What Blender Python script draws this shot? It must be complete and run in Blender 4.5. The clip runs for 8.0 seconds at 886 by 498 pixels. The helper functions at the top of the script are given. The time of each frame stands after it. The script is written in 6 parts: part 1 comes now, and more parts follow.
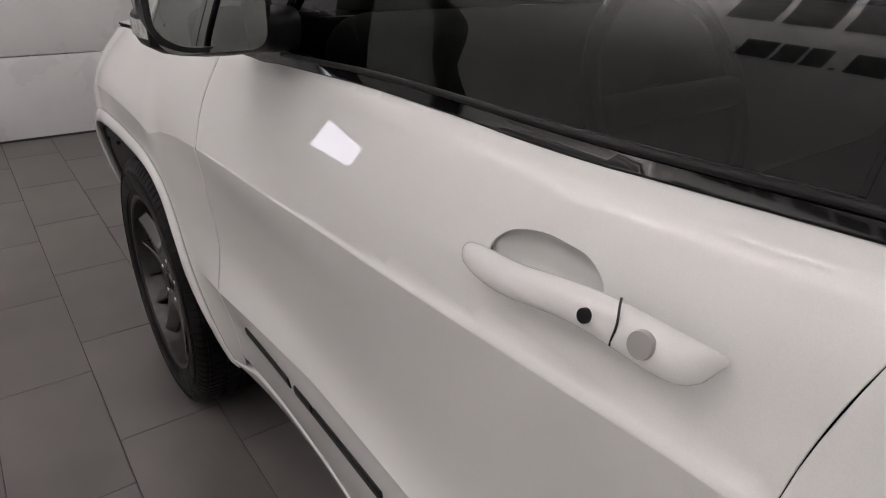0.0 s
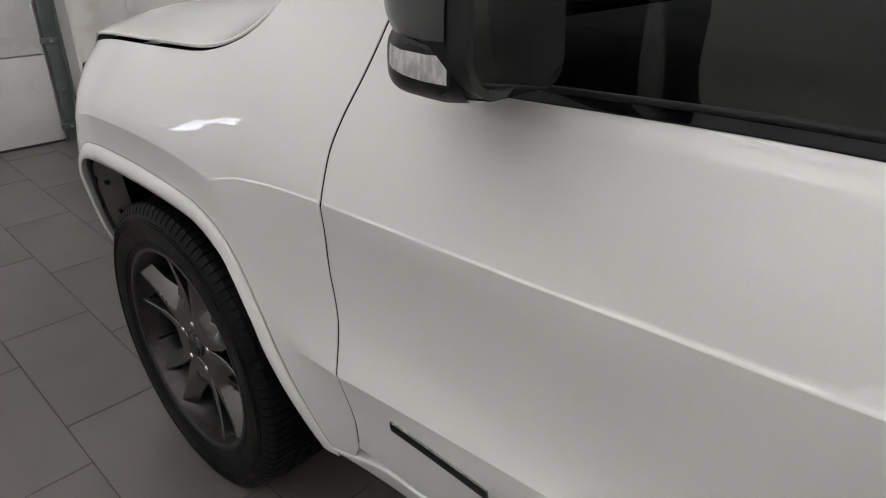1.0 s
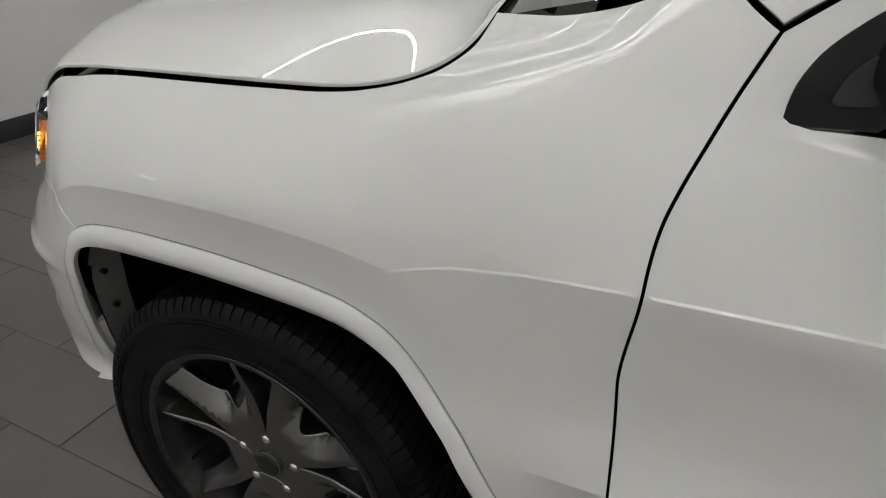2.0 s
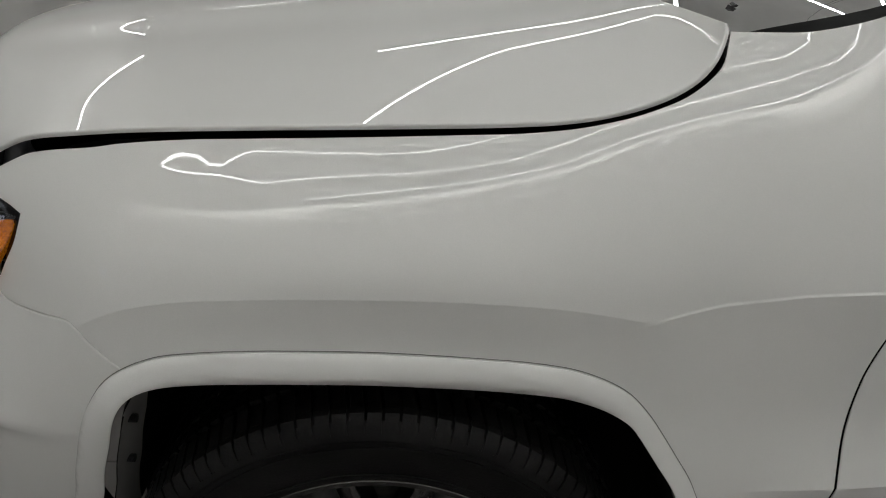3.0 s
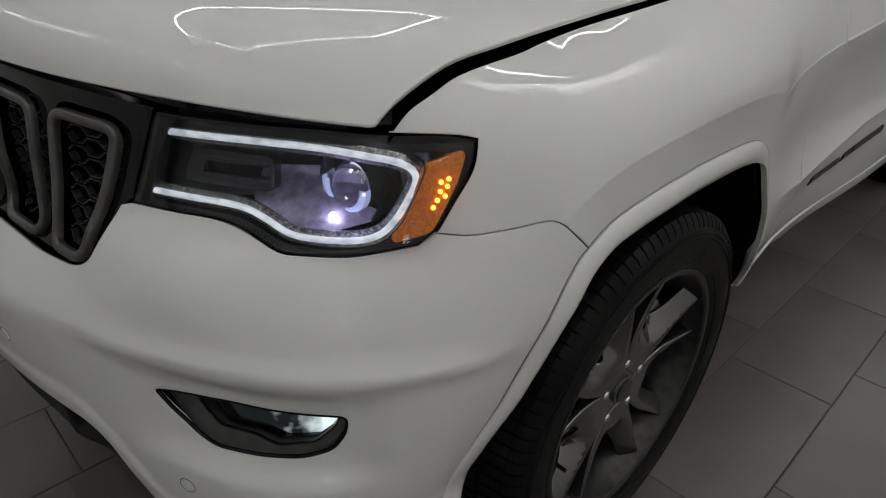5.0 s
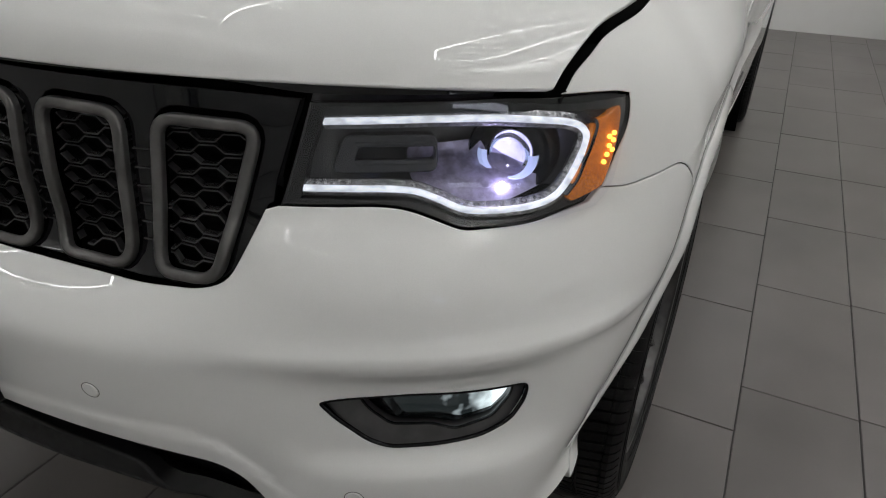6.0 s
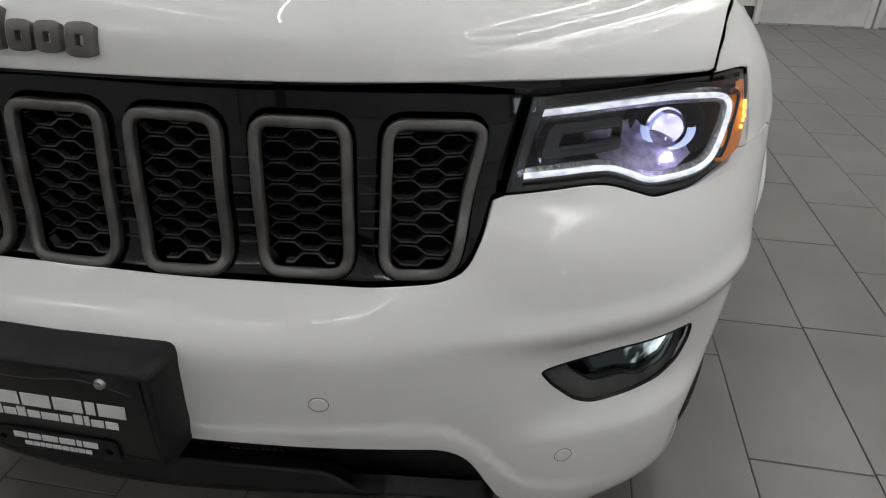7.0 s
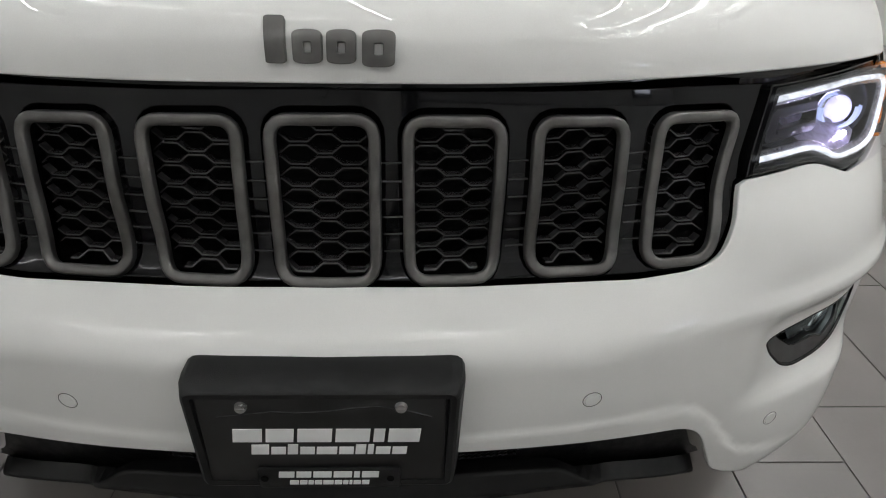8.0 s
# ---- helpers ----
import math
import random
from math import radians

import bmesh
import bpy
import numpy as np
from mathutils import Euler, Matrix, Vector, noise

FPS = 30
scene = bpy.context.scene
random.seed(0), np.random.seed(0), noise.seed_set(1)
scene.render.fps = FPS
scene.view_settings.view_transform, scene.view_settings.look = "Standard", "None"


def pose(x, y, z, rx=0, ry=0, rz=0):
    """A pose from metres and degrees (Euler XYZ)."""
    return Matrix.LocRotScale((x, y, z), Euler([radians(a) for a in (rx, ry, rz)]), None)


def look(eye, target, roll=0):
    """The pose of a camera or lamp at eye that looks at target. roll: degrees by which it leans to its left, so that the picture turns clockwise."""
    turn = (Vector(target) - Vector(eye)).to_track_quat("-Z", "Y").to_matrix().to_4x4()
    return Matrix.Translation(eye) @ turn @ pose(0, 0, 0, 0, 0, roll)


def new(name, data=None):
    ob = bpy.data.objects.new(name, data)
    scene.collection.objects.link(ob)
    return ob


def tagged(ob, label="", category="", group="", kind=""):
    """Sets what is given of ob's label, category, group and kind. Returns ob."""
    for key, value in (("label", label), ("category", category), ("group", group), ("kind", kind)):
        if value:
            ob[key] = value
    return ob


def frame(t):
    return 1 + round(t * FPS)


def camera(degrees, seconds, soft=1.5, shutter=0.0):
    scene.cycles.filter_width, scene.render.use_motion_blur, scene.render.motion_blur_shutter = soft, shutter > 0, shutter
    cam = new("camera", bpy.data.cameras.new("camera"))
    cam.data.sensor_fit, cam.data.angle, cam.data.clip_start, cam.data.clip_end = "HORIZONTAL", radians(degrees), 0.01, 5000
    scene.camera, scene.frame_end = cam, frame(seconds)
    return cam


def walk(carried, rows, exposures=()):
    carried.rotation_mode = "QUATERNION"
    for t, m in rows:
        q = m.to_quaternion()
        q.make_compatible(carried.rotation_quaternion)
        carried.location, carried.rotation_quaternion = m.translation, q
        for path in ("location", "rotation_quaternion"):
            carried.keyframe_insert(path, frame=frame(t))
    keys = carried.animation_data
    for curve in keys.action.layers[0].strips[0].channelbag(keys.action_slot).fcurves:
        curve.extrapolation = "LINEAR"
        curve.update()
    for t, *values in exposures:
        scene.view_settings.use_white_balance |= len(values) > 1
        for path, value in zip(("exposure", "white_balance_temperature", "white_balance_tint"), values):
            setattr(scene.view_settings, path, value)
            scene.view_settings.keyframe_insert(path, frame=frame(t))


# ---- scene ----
cam = camera(68.94, 8.0, soft=1.1, shutter=0.0)
PATH = [
    (0, (1.865, -1.262, 1.358), (0.441, -0.176, 0.469), 2.1),
    (0.5, (1.662, -1.422, 1.377), (0.335, -0.231, 0.471), 1.4),
    (1, (1.343, -1.444, 1.346), (0.144, -0.135, 0.425), 1.6),
    (1.5, (1.005, -1.517, 1.333), (-0.033, -0.078, 0.41), 2.6),
    (1.7, (0.867, -1.554, 1.345), (-0.078, -0.066, 0.401), 1.9),
    (2.8, (0.158, -1.545, 1.338), (0.127, 0.213, 0.385), 3.8),
    (3, (0.028, -1.551, 1.31), (0.122, 0.232, 0.41), 3.8),
    (3.5, (-0.256, -1.563, 1.315), (0.126, 0.17, 0.394), 2.9),
    (4, (-0.486, -1.479, 1.285), (0.236, 0.117, 0.32), 3.0),
    (4.5, (-0.715, -1.408, 1.254), (0.301, 0.013, 0.279), 2.1),
    (4.7, (-0.813, -1.382, 1.245), (0.288, -0.032, 0.263), 1.8),
    (5.8, (-1.174, -1.071, 1.204), (0.33, -0.208, 0.207), 1.1),
    (6, (-1.217, -1.001, 1.199), (0.338, -0.225, 0.209), 0.9),
    (6.5, (-1.352, -0.796, 1.208), (0.297, -0.253, 0.216), 0.8),
    (7, (-1.434, -0.589, 1.214), (0.273, -0.287, 0.217), 0.7),
    (7.5, (-1.449, -0.347, 1.204), (0.284, -0.23, 0.211), 0.7),
    (8, (-1.479, -0.12, 1.212), (0.254, -0.167, 0.214), 1.0),
]
walk(cam, [(t, look(eye, target, roll)) for t, eye, target, roll in PATH],
     exposures=[(0, .33, 6600, 18), (.5, .41, 6500, 14.5), (1.5, .40, 6420, 10.5), (2.8, -.14, 6450, 8), (4.7, -.20, 6400, 8.5), (6.0, .32, 6350, 9.2), (6.5, .36, 6330, 9.5), (8, .80, 6330, 8.5)])

# ---- light ----
world = bpy.data.worlds.new("world")
scene.world = world
world.use_nodes = True
world.node_tree.nodes["Background"].inputs["Color"].default_value = (.8, .85, 1, 1)
world.node_tree.nodes["Background"].inputs["Strength"].default_value = 0.02
scene.view_settings.exposure = 0.0
TUBE_POWER = 20.0


# ---- materials ----
def material(name, color=(.5, .5, .5), rough=.5, metal=0.0, coat=0.0, coat_rough=.03, spec=.5, emit=None, power=0.0):
    m = bpy.data.materials.new(name)
    m.use_nodes = True
    b = m.node_tree.nodes["Principled BSDF"]
    b.inputs["Base Color"].default_value = (*color, 1)
    b.inputs["Roughness"].default_value = rough
    b.inputs["Metallic"].default_value = metal
    b.inputs["Coat Weight"].default_value = coat
    b.inputs["Coat Roughness"].default_value = coat_rough
    b.inputs["Specular IOR Level"].default_value = spec
    if emit:
        b.inputs["Emission Color"].default_value = (*emit, 1)
        b.inputs["Emission Strength"].default_value = power
    return m


def node(m, kind, **values):
    n = m.node_tree.nodes.new(kind)
    for key, value in values.items():
        if key in n.inputs:
            n.inputs[key].default_value = value
    return n


def varied(m, dark, light, scale, detail=6.0, lo=.35, hi=.65, bump=0.0, bump_scale=None, rough=None, coords="Object", stretch=(1, 1, 1)):
    """Colour between dark and light by noise of that size, with optional relief and roughness range."""
    t, b = m.node_tree, m.node_tree.nodes["Principled BSDF"]
    co, mp, no, ra = node(m, "ShaderNodeTexCoord"), node(m, "ShaderNodeMapping"), node(m, "ShaderNodeTexNoise"), node(m, "ShaderNodeValToRGB")
    mp.inputs["Scale"].default_value = stretch
    no.inputs["Scale"].default_value, no.inputs["Detail"].default_value = scale, detail
    ra.color_ramp.elements[0].position, ra.color_ramp.elements[1].position = lo, hi
    ra.color_ramp.elements[0].color, ra.color_ramp.elements[1].color = (*dark, 1), (*light, 1)
    t.links.new(co.outputs[coords], mp.inputs[0])
    t.links.new(mp.outputs[0], no.inputs["Vector"])
    t.links.new(no.outputs["Fac"], ra.inputs[0])
    t.links.new(ra.outputs[0], b.inputs["Base Color"])
    if rough:
        mr = node(m, "ShaderNodeMapRange")
        mr.inputs["To Min"].default_value, mr.inputs["To Max"].default_value = rough
        mr.inputs["From Min"].default_value, mr.inputs["From Max"].default_value = lo, hi
        t.links.new(no.outputs["Fac"], mr.inputs["Value"])
        t.links.new(mr.outputs[0], b.inputs["Roughness"])
    if bump:
        n2, bu = node(m, "ShaderNodeTexNoise"), node(m, "ShaderNodeBump")
        n2.inputs["Scale"].default_value, n2.inputs["Detail"].default_value = bump_scale or scale * 6, 4
        bu.inputs["Strength"].default_value, bu.inputs["Distance"].default_value = bump, .002
        t.links.new(mp.outputs[0], n2.inputs["Vector"])
        t.links.new(n2.outputs["Fac"], bu.inputs["Height"])
        t.links.new(bu.outputs[0], b.inputs["Normal"])
    return m


def glazing(name, tint, gloss_rough=.0):
    """A thin pane: tinted see-through glass with a true surface reflection."""
    m = bpy.data.materials.new(name)
    m.use_nodes = True
    t = m.node_tree
    t.nodes.remove(t.nodes["Principled BSDF"])
    tr, gl, fr, mx = (t.nodes.new("ShaderNode" + k) for k in ("BsdfTransparent", "BsdfGlossy", "Fresnel", "MixShader"))
    tr.inputs["Color"].default_value = (*tint, 1)
    gl.inputs["Roughness"].default_value = gloss_rough
    fr.inputs["IOR"].default_value = 1.5
    t.links.new(fr.outputs[0], mx.inputs[0])
    t.links.new(tr.outputs[0], mx.inputs[1])
    t.links.new(gl.outputs[0], mx.inputs[2])
    t.links.new(mx.outputs[0], t.nodes["Material Output"].inputs["Surface"])
    return m


PAINT = varied(material("white_paint", rough=.5, coat=1.0, coat_rough=.0, spec=.2), (.76, .765, .75), (.80, .80, .785), 900, 3, bump=0)
BLACK_GLOSS = material("black_gloss_plastic", (.004, .004, .005), .04, spec=.3)
BLACK_PLASTIC = varied(material("black_grained_plastic", rough=.45, spec=.35), (.005, .005, .0055), (.012, .012, .0125), 60, bump=.25, bump_scale=900, rough=(.38, .55))
FOG_SATIN_DARK = varied(material("satin_dark_plastic", rough=.4), (.012, .012, .0135), (.018, .018, .020), 60, bump=.1, bump_scale=700)
SEAM_SHADE = material("grey_seam_shade", (.16, .16, .155), .6)
# near-black for gaps, wells and recesses: their shade put into the colour
SHADE_BLACK = material("shade_black", (.003, .003, .003), .9, spec=.1)
GREY_RING = varied(material("grey_satin_ring", rough=.32, metal=.75), (.11, .107, .104), (.165, .161, .157), 25, bump=.05, bump_scale=400, rough=(.28, .42))
RIM_METAL = varied(material("granite_grey_alloy", rough=.27, metal=.95, coat=.3), (.155, .152, .151), (.185, .182, .180), 500, 2, bump=.03, bump_scale=700)
BARREL_METAL = varied(material("cast_alloy_barrel", rough=.32, metal=.9), (.055, .053, .053), (.08, .078, .077), 40, bump=.06, bump_scale=500, rough=(.28, .38))
CALIPER_GREY = varied(material("cast_grey_caliper", rough=.55), (.26, .27, .255), (.36, .37, .35), 30, bump=.2)
RIM_DARK = material("dark_alloy_pocket", (.022, .0217, .0215), .35, metal=.6)
STEEL = varied(material("brushed_steel", rough=.3, metal=1), (.4, .4, .4), (.6, .6, .58), 40, rough=(.25, .5))
CHROME = material("chrome", (.8, .8, .82), .06, metal=1)
RUBBER = varied(material("tyre_rubber", rough=.5, spec=.16), (.003, .003, .003), (.008, .0078, .0076), 18, bump=.25, bump_scale=300, rough=(.40, .55))
GLASS_DARK = glazing("tinted_window_glass", (.21, .23, .215))
GLASS_CLEAR = glazing("clear_lens", (.93, .94, .96))
GLASS_SCREEN = glazing("windscreen_glass", (.22, .25, .235))
MIRROR = material("mirror_glass", (.55, .58, .56), .0, metal=1)
AMBER = varied(material("amber_lens", rough=.15, coat=1, emit=(1, .30, .015), power=.10), (.36, .075, .001), (.85, .26, .01), 420, 3, bump=1.0, bump_scale=320)
LED_WHITE = material("led_light_guide", (.6, .62, .65), .15, coat=1, emit=(.92, .95, 1), power=.6)
PROJECTOR = material("projector_lens", (.55, .55, .75), .05, coat=1, emit=(.70, .66, 1), power=1.2)
LAMP_BLACK = varied(material("lamp_bezel_black", rough=.2, spec=.4), (.005, .005, .0055), (.010, .010, .011), 30, rough=(.12, .25))
LAMP_GREY = material("lamp_reflector_grey", (.06, .06, .066), .25, metal=.6)
WHITE_PRINT = material("white_print", (.78, .78, .78), .45)
PLATE_BLACK = varied(material("plate_black", rough=.35), (.010, .010, .010), (.018, .018, .018), 20, rough=(.28, .45))
INTERIOR = varied(material("dark_cabin_trim", rough=.7), (.012, .012, .012), (.03, .029, .028), 15, bump=.2, bump_scale=200)
BRAKE = varied(material("brake_disc", rough=.35, metal=1), (.25, .25, .25), (.45, .44, .43), 40, rough=(.3, .5))
TILE = varied(material("grey_porcelain_tile", rough=.38), (.118, .107, .101), (.146, .133, .126), 2.4, 2, .2, .8, bump=.06, bump_scale=60, rough=(.29, .35), coords="Object", stretch=(1, 1.6, 1))
GROUT = varied(material("dark_grout", rough=.9), (.05, .047, .045), (.078, .074, .071), 30, bump=.3)
WALL_WHITE = varied(material("white_wall_paint", rough=.5), (.80, .795, .78), (.86, .855, .84), 1.5, bump=.05, bump_scale=120)
DOOR_WHITE = varied(material("white_door_panel", rough=.3), (.72, .72, .72), (.79, .79, .79), 2.5, bump=.04, bump_scale=40, rough=(.24, .36))
CEILING = varied(material("grey_ceiling_paint", rough=.8), (.62, .62, .61), (.70, .70, .69), 2)
FRAME_GREEN = varied(material("grey_green_steel_frame", rough=.4), (.11, .135, .13), (.17, .20, .19), 8, bump=.1)
BASEBOARD = material("dark_baseboard", (.035, .035, .038), .5)
COLUMN_WHITE = varied(material("scuffed_white_column", rough=.45), (.62, .57, .47), (.80, .79, .76), 5, 8, .28, .45, bump=.1)
SIGN_BLACK = material("black_wall_lettering", (.012, .012, .012), .5)
TUBE = material("led_tube", (.9, .9, .9), .4, emit=(1, .985, .965), power=TUBE_POWER)


def mottled_glow(m, scale, stretch, lo, hi):
    """Emission that flickers along a light guide, as its ribs do."""
    t, b = m.node_tree, m.node_tree.nodes["Principled BSDF"]
    co, mp, no, mr = node(m, "ShaderNodeTexCoord"), node(m, "ShaderNodeMapping"), node(m, "ShaderNodeTexNoise"), node(m, "ShaderNodeMapRange")
    mp.inputs["Scale"].default_value = stretch
    no.inputs["Scale"].default_value, no.inputs["Detail"].default_value = scale, 3
    mr.inputs["From Min"].default_value, mr.inputs["From Max"].default_value = .35, .65
    mr.inputs["To Min"].default_value, mr.inputs["To Max"].default_value = lo, hi
    t.links.new(co.outputs["Object"], mp.inputs[0])
    t.links.new(mp.outputs[0], no.inputs["Vector"])
    t.links.new(no.outputs["Fac"], mr.inputs["Value"])
    t.links.new(mr.outputs[0], b.inputs["Emission Strength"])


mottled_glow(LED_WHITE, 60, (1, 1, 2.5), .35, .8)
mottled_glow(PROJECTOR, 60, (1, 1, 1), .6, 1.5)


def clouded(m, scale, amount):
    """A second, wider mottling on top of a material's colour, different for every piece."""
    t, b = m.node_tree, m.node_tree.nodes["Principled BSDF"]
    old = b.inputs["Base Color"].links[0].from_socket
    co, no, mr, ob, ad, mx = node(m, "ShaderNodeTexCoord"), node(m, "ShaderNodeTexNoise"), node(m, "ShaderNodeMapRange"), node(m, "ShaderNodeObjectInfo"), node(m, "ShaderNodeMath"), node(m, "ShaderNodeMix")
    no.inputs["Scale"].default_value, no.inputs["Detail"].default_value = scale, 2
    no.noise_dimensions = "4D"
    t.links.new(ob.outputs["Random"], ad.inputs[0])
    ad.operation = "MULTIPLY"
    ad.inputs[1].default_value = 30
    t.links.new(ad.outputs[0], no.inputs["W"])
    t.links.new(co.outputs["Object"], no.inputs["Vector"])
    mr.inputs["From Min"].default_value, mr.inputs["From Max"].default_value = .25, .75
    mr.inputs["To Min"].default_value, mr.inputs["To Max"].default_value = 1 - amount, 1 + amount
    t.links.new(no.outputs["Fac"], mr.inputs["Value"])
    mx.data_type, mx.blend_type = "RGBA", "MULTIPLY"
    mx.inputs[0].default_value = 1
    t.links.new(old, mx.inputs[6])
    t.links.new(mr.outputs[0], mx.inputs[7])
    t.links.new(mx.outputs[2], b.inputs["Base Color"])


clouded(TILE, 2.2, .22)
LOCK_GREY = material("grey_lock_cap", (.40, .39, .38), .35)
# ---- the body's surface: a ribbon round the car, and the hood ----
def pchip(xs, ys, x):
    """Smooth interpolation through (xs, ys) that never overshoots."""
    xs, ys, x = np.asarray(xs, float), np.asarray(ys, float), np.asarray(x, float)
    h, d = np.diff(xs), np.diff(ys) / np.diff(xs)
    m = np.zeros(len(xs))
    w1, w2 = 2 * h[1:] + h[:-1], h[1:] + 2 * h[:-1]
    ok = d[1:] * d[:-1] > 0
    m[1:-1][ok] = ((w1 + w2)[ok]) / (w1[ok] / d[:-1][ok] + w2[ok] / d[1:][ok])
    m[0], m[-1] = d[0], d[-1]
    i = np.clip(np.searchsorted(xs, x) - 1, 0, len(xs) - 2)
    t = np.clip((x - xs[i]) / h[i], -0.5, 1.5)
    return (ys[i] * (1 + 2 * t) * (1 - t) ** 2 + h[i] * m[i] * t * (1 - t) ** 2 + ys[i + 1] * t * t * (3 - 2 * t) + h[i] * m[i + 1] * t * t * (t - 1))


def spline(xs, ys, x):
    """Catmull-Rom interpolation, for curves that must stay fair."""
    xs, ys, x = np.asarray(xs, float), np.asarray(ys, float), np.asarray(x, float)
    m = np.gradient(ys, xs)
    i = np.clip(np.searchsorted(xs, x) - 1, 0, len(xs) - 2)
    h = xs[i + 1] - xs[i]
    t = (x - xs[i]) / h
    return (ys[i] * (1 + 2 * t) * (1 - t) ** 2 + h * m[i] * t * (1 - t) ** 2 + ys[i + 1] * t * t * (3 - 2 * t) + h * m[i + 1] * t * t * (t - 1))


def smooth(a, b, x):
    t = np.clip((np.asarray(x, float) - a) / (b - a), 0, 1)
    return t * t * (3 - 2 * t)


# Plan of the car at lamp height, from the middle of the nose round the left corner to the tail: x, half width.
BASE = np.array([(-.815, 0), (-.806, .2), (-.775, .36), (-.715, .52), (-.645, .65), (-.56, .77), (-.46, .865), (-.358, .920), (-.2, .936), (0, .938), (.3, .931),
                 (.62, .916), (1.0, .914), (1.5, .922), (2.2, .93), (2.9, .935), (3.45, .90), (3.75, .78), (3.86, .5), (3.9, 0)])
ARC = np.r_[0, np.cumsum(np.hypot(*np.diff(BASE, axis=0).T))]
FINE = np.linspace(0, ARC[-1], 1600)
FINE_X, FINE_Y = spline(ARC, BASE[:, 0], FINE), spline(ARC, BASE[:, 1], FINE)

# How far the body stands out from that plan, by height: one column for each of some stations of the plan.
COLUMNS = (
    (0, ((.26, -.10), (.33, -.03), (.42, .03), (.5, .055), (.56, .07), (.64, .076), (.705, .076), (.722, .07), (.75, .047), (.778, .016), (.80, .0), (.9, -.016), (.98, -.03), (1.1, -.05), (1.3, -.1))),
    (2, ((.26, -.10), (.33, -.03), (.42, .03), (.5, .06), (.56, .074), (.64, .08), (.70, .08), (.718, .074), (.75, .05), (.778, .02), (.80, .0), (.9, -.012), (.98, -.025), (1.1, -.05), (1.3, -.1))),
    (3.2, ((.26, -.02), (.33, .05), (.42, .08), (.5, .088), (.58, .088), (.66, .085), (.72, .08), (.78, .066), (.83, .042), (.87, .008), (.9, -.003), (.98, -.02), (1.1, -.05), (1.3, -.1))),
    (5, ((.26, -.02), (.33, .055), (.42, .085), (.5, .09), (.58, .088), (.66, .085), (.72, .078), (.78, .06), (.83, .034), (.86, .012), (.9, -.003), (.98, -.015), (1.1, -.055), (1.3, -.16))),
    (6, ((.26, -.02), (.33, .035), (.42, -.012), (.5, .012), (.58, .031), (.66, .042), (.72, .046), (.78, .034), (.83, .018), (.87, .004), (.9, -.003), (.98, -.025), (1.05, -.068), (1.3, -.3))),
    (7, ((.26, -.12), (.4, -.088), (.5, -.053), (.55, -.035), (.6, -.017), (.65, -.004), (.7, .007), (.76, .017), (.83, .012), (.88, .002), (.95, -.014), (1.0, -.038), (1.06, -.086), (1.12, -.14), (1.3, -.35))),
    (9, ((.26, -.02), (.45, .0), (.66, .002), (.78, .0), (.88, .0), (.955, .0), (1.0, -.017), (1.06, -.057), (1.105, -.102), (1.16, -.172), (1.35, -.45))),
    (10.3, ((.26, -.06), (.45, -.012), (.65, -.004), (.75, -.008), (.88, -.002), (.955, -.002), (1.0, -.008), (1.06, -.026), (1.12, -.052), (1.19, -.10), (1.225, -.135), (1.3, -.21), (1.45, -.36), (1.6, -.42), (1.72, -.5))),
    (11, ((.26, -.10), (.36, -.06), (.45, -.034), (.56, -.016), (.647, -.006), (.75, -.016), (.88, -.006), (.958, .003), (1.0, -.004), (1.08, -.028), (1.155, -.06), (1.23, -.089), (1.35, -.145), (1.5, -.225), (1.62, -.30), (1.72, -.40))),
    (13, ((.26, -.09), (.36, -.05), (.45, -.025), (.58, -.006), (.65, -.004), (.76, -.014), (.9, -.004), (1.01, .004), (1.05, .0), (1.11, -.02), (1.15, -.035), (1.18, -.055), (1.195, -.066), (1.26, -.090), (1.35, -.13), (1.5, -.20), (1.62, -.275), (1.72, -.36))),
    (15, ((.26, -.09), (.36, -.05), (.45, -.02), (.58, .004), (.65, .004), (.76, -.01), (.9, .0), (1.03, .006), (1.08, .0), (1.13, -.022), (1.2, -.054), (1.28, -.09), (1.35, -.125), (1.5, -.20), (1.62, -.275), (1.72, -.36))),
    (19, ((.26, -.06), (.36, .0), (.45, .03), (.58, .05), (.65, .04), (.76, .02), (.9, .0), (1.0, -.01), (1.05, -.02), (1.12, -.04), (1.2, -.07), (1.28, -.12), (1.35, -.16), (1.5, -.3), (1.62, -.45), (1.72, -.6))),
)
HUB_Z = .368


def plan(s):
    """Base point and outward normal at the distance s along the plan."""
    s = np.asarray(s, float)
    x, y = np.interp(s, FINE, FINE_X), np.interp(s, FINE, FINE_Y)
    e = .012
    a, b = s - e, s + e
    tx = np.interp(b, FINE, FINE_X) - np.interp(np.abs(a), FINE, FINE_X)
    ty = np.interp(b, FINE, FINE_Y) - np.sign(a) * np.interp(np.abs(a), FINE, FINE_Y)
    n = np.hypot(tx, ty)
    return x, y, -ty / n, tx / n


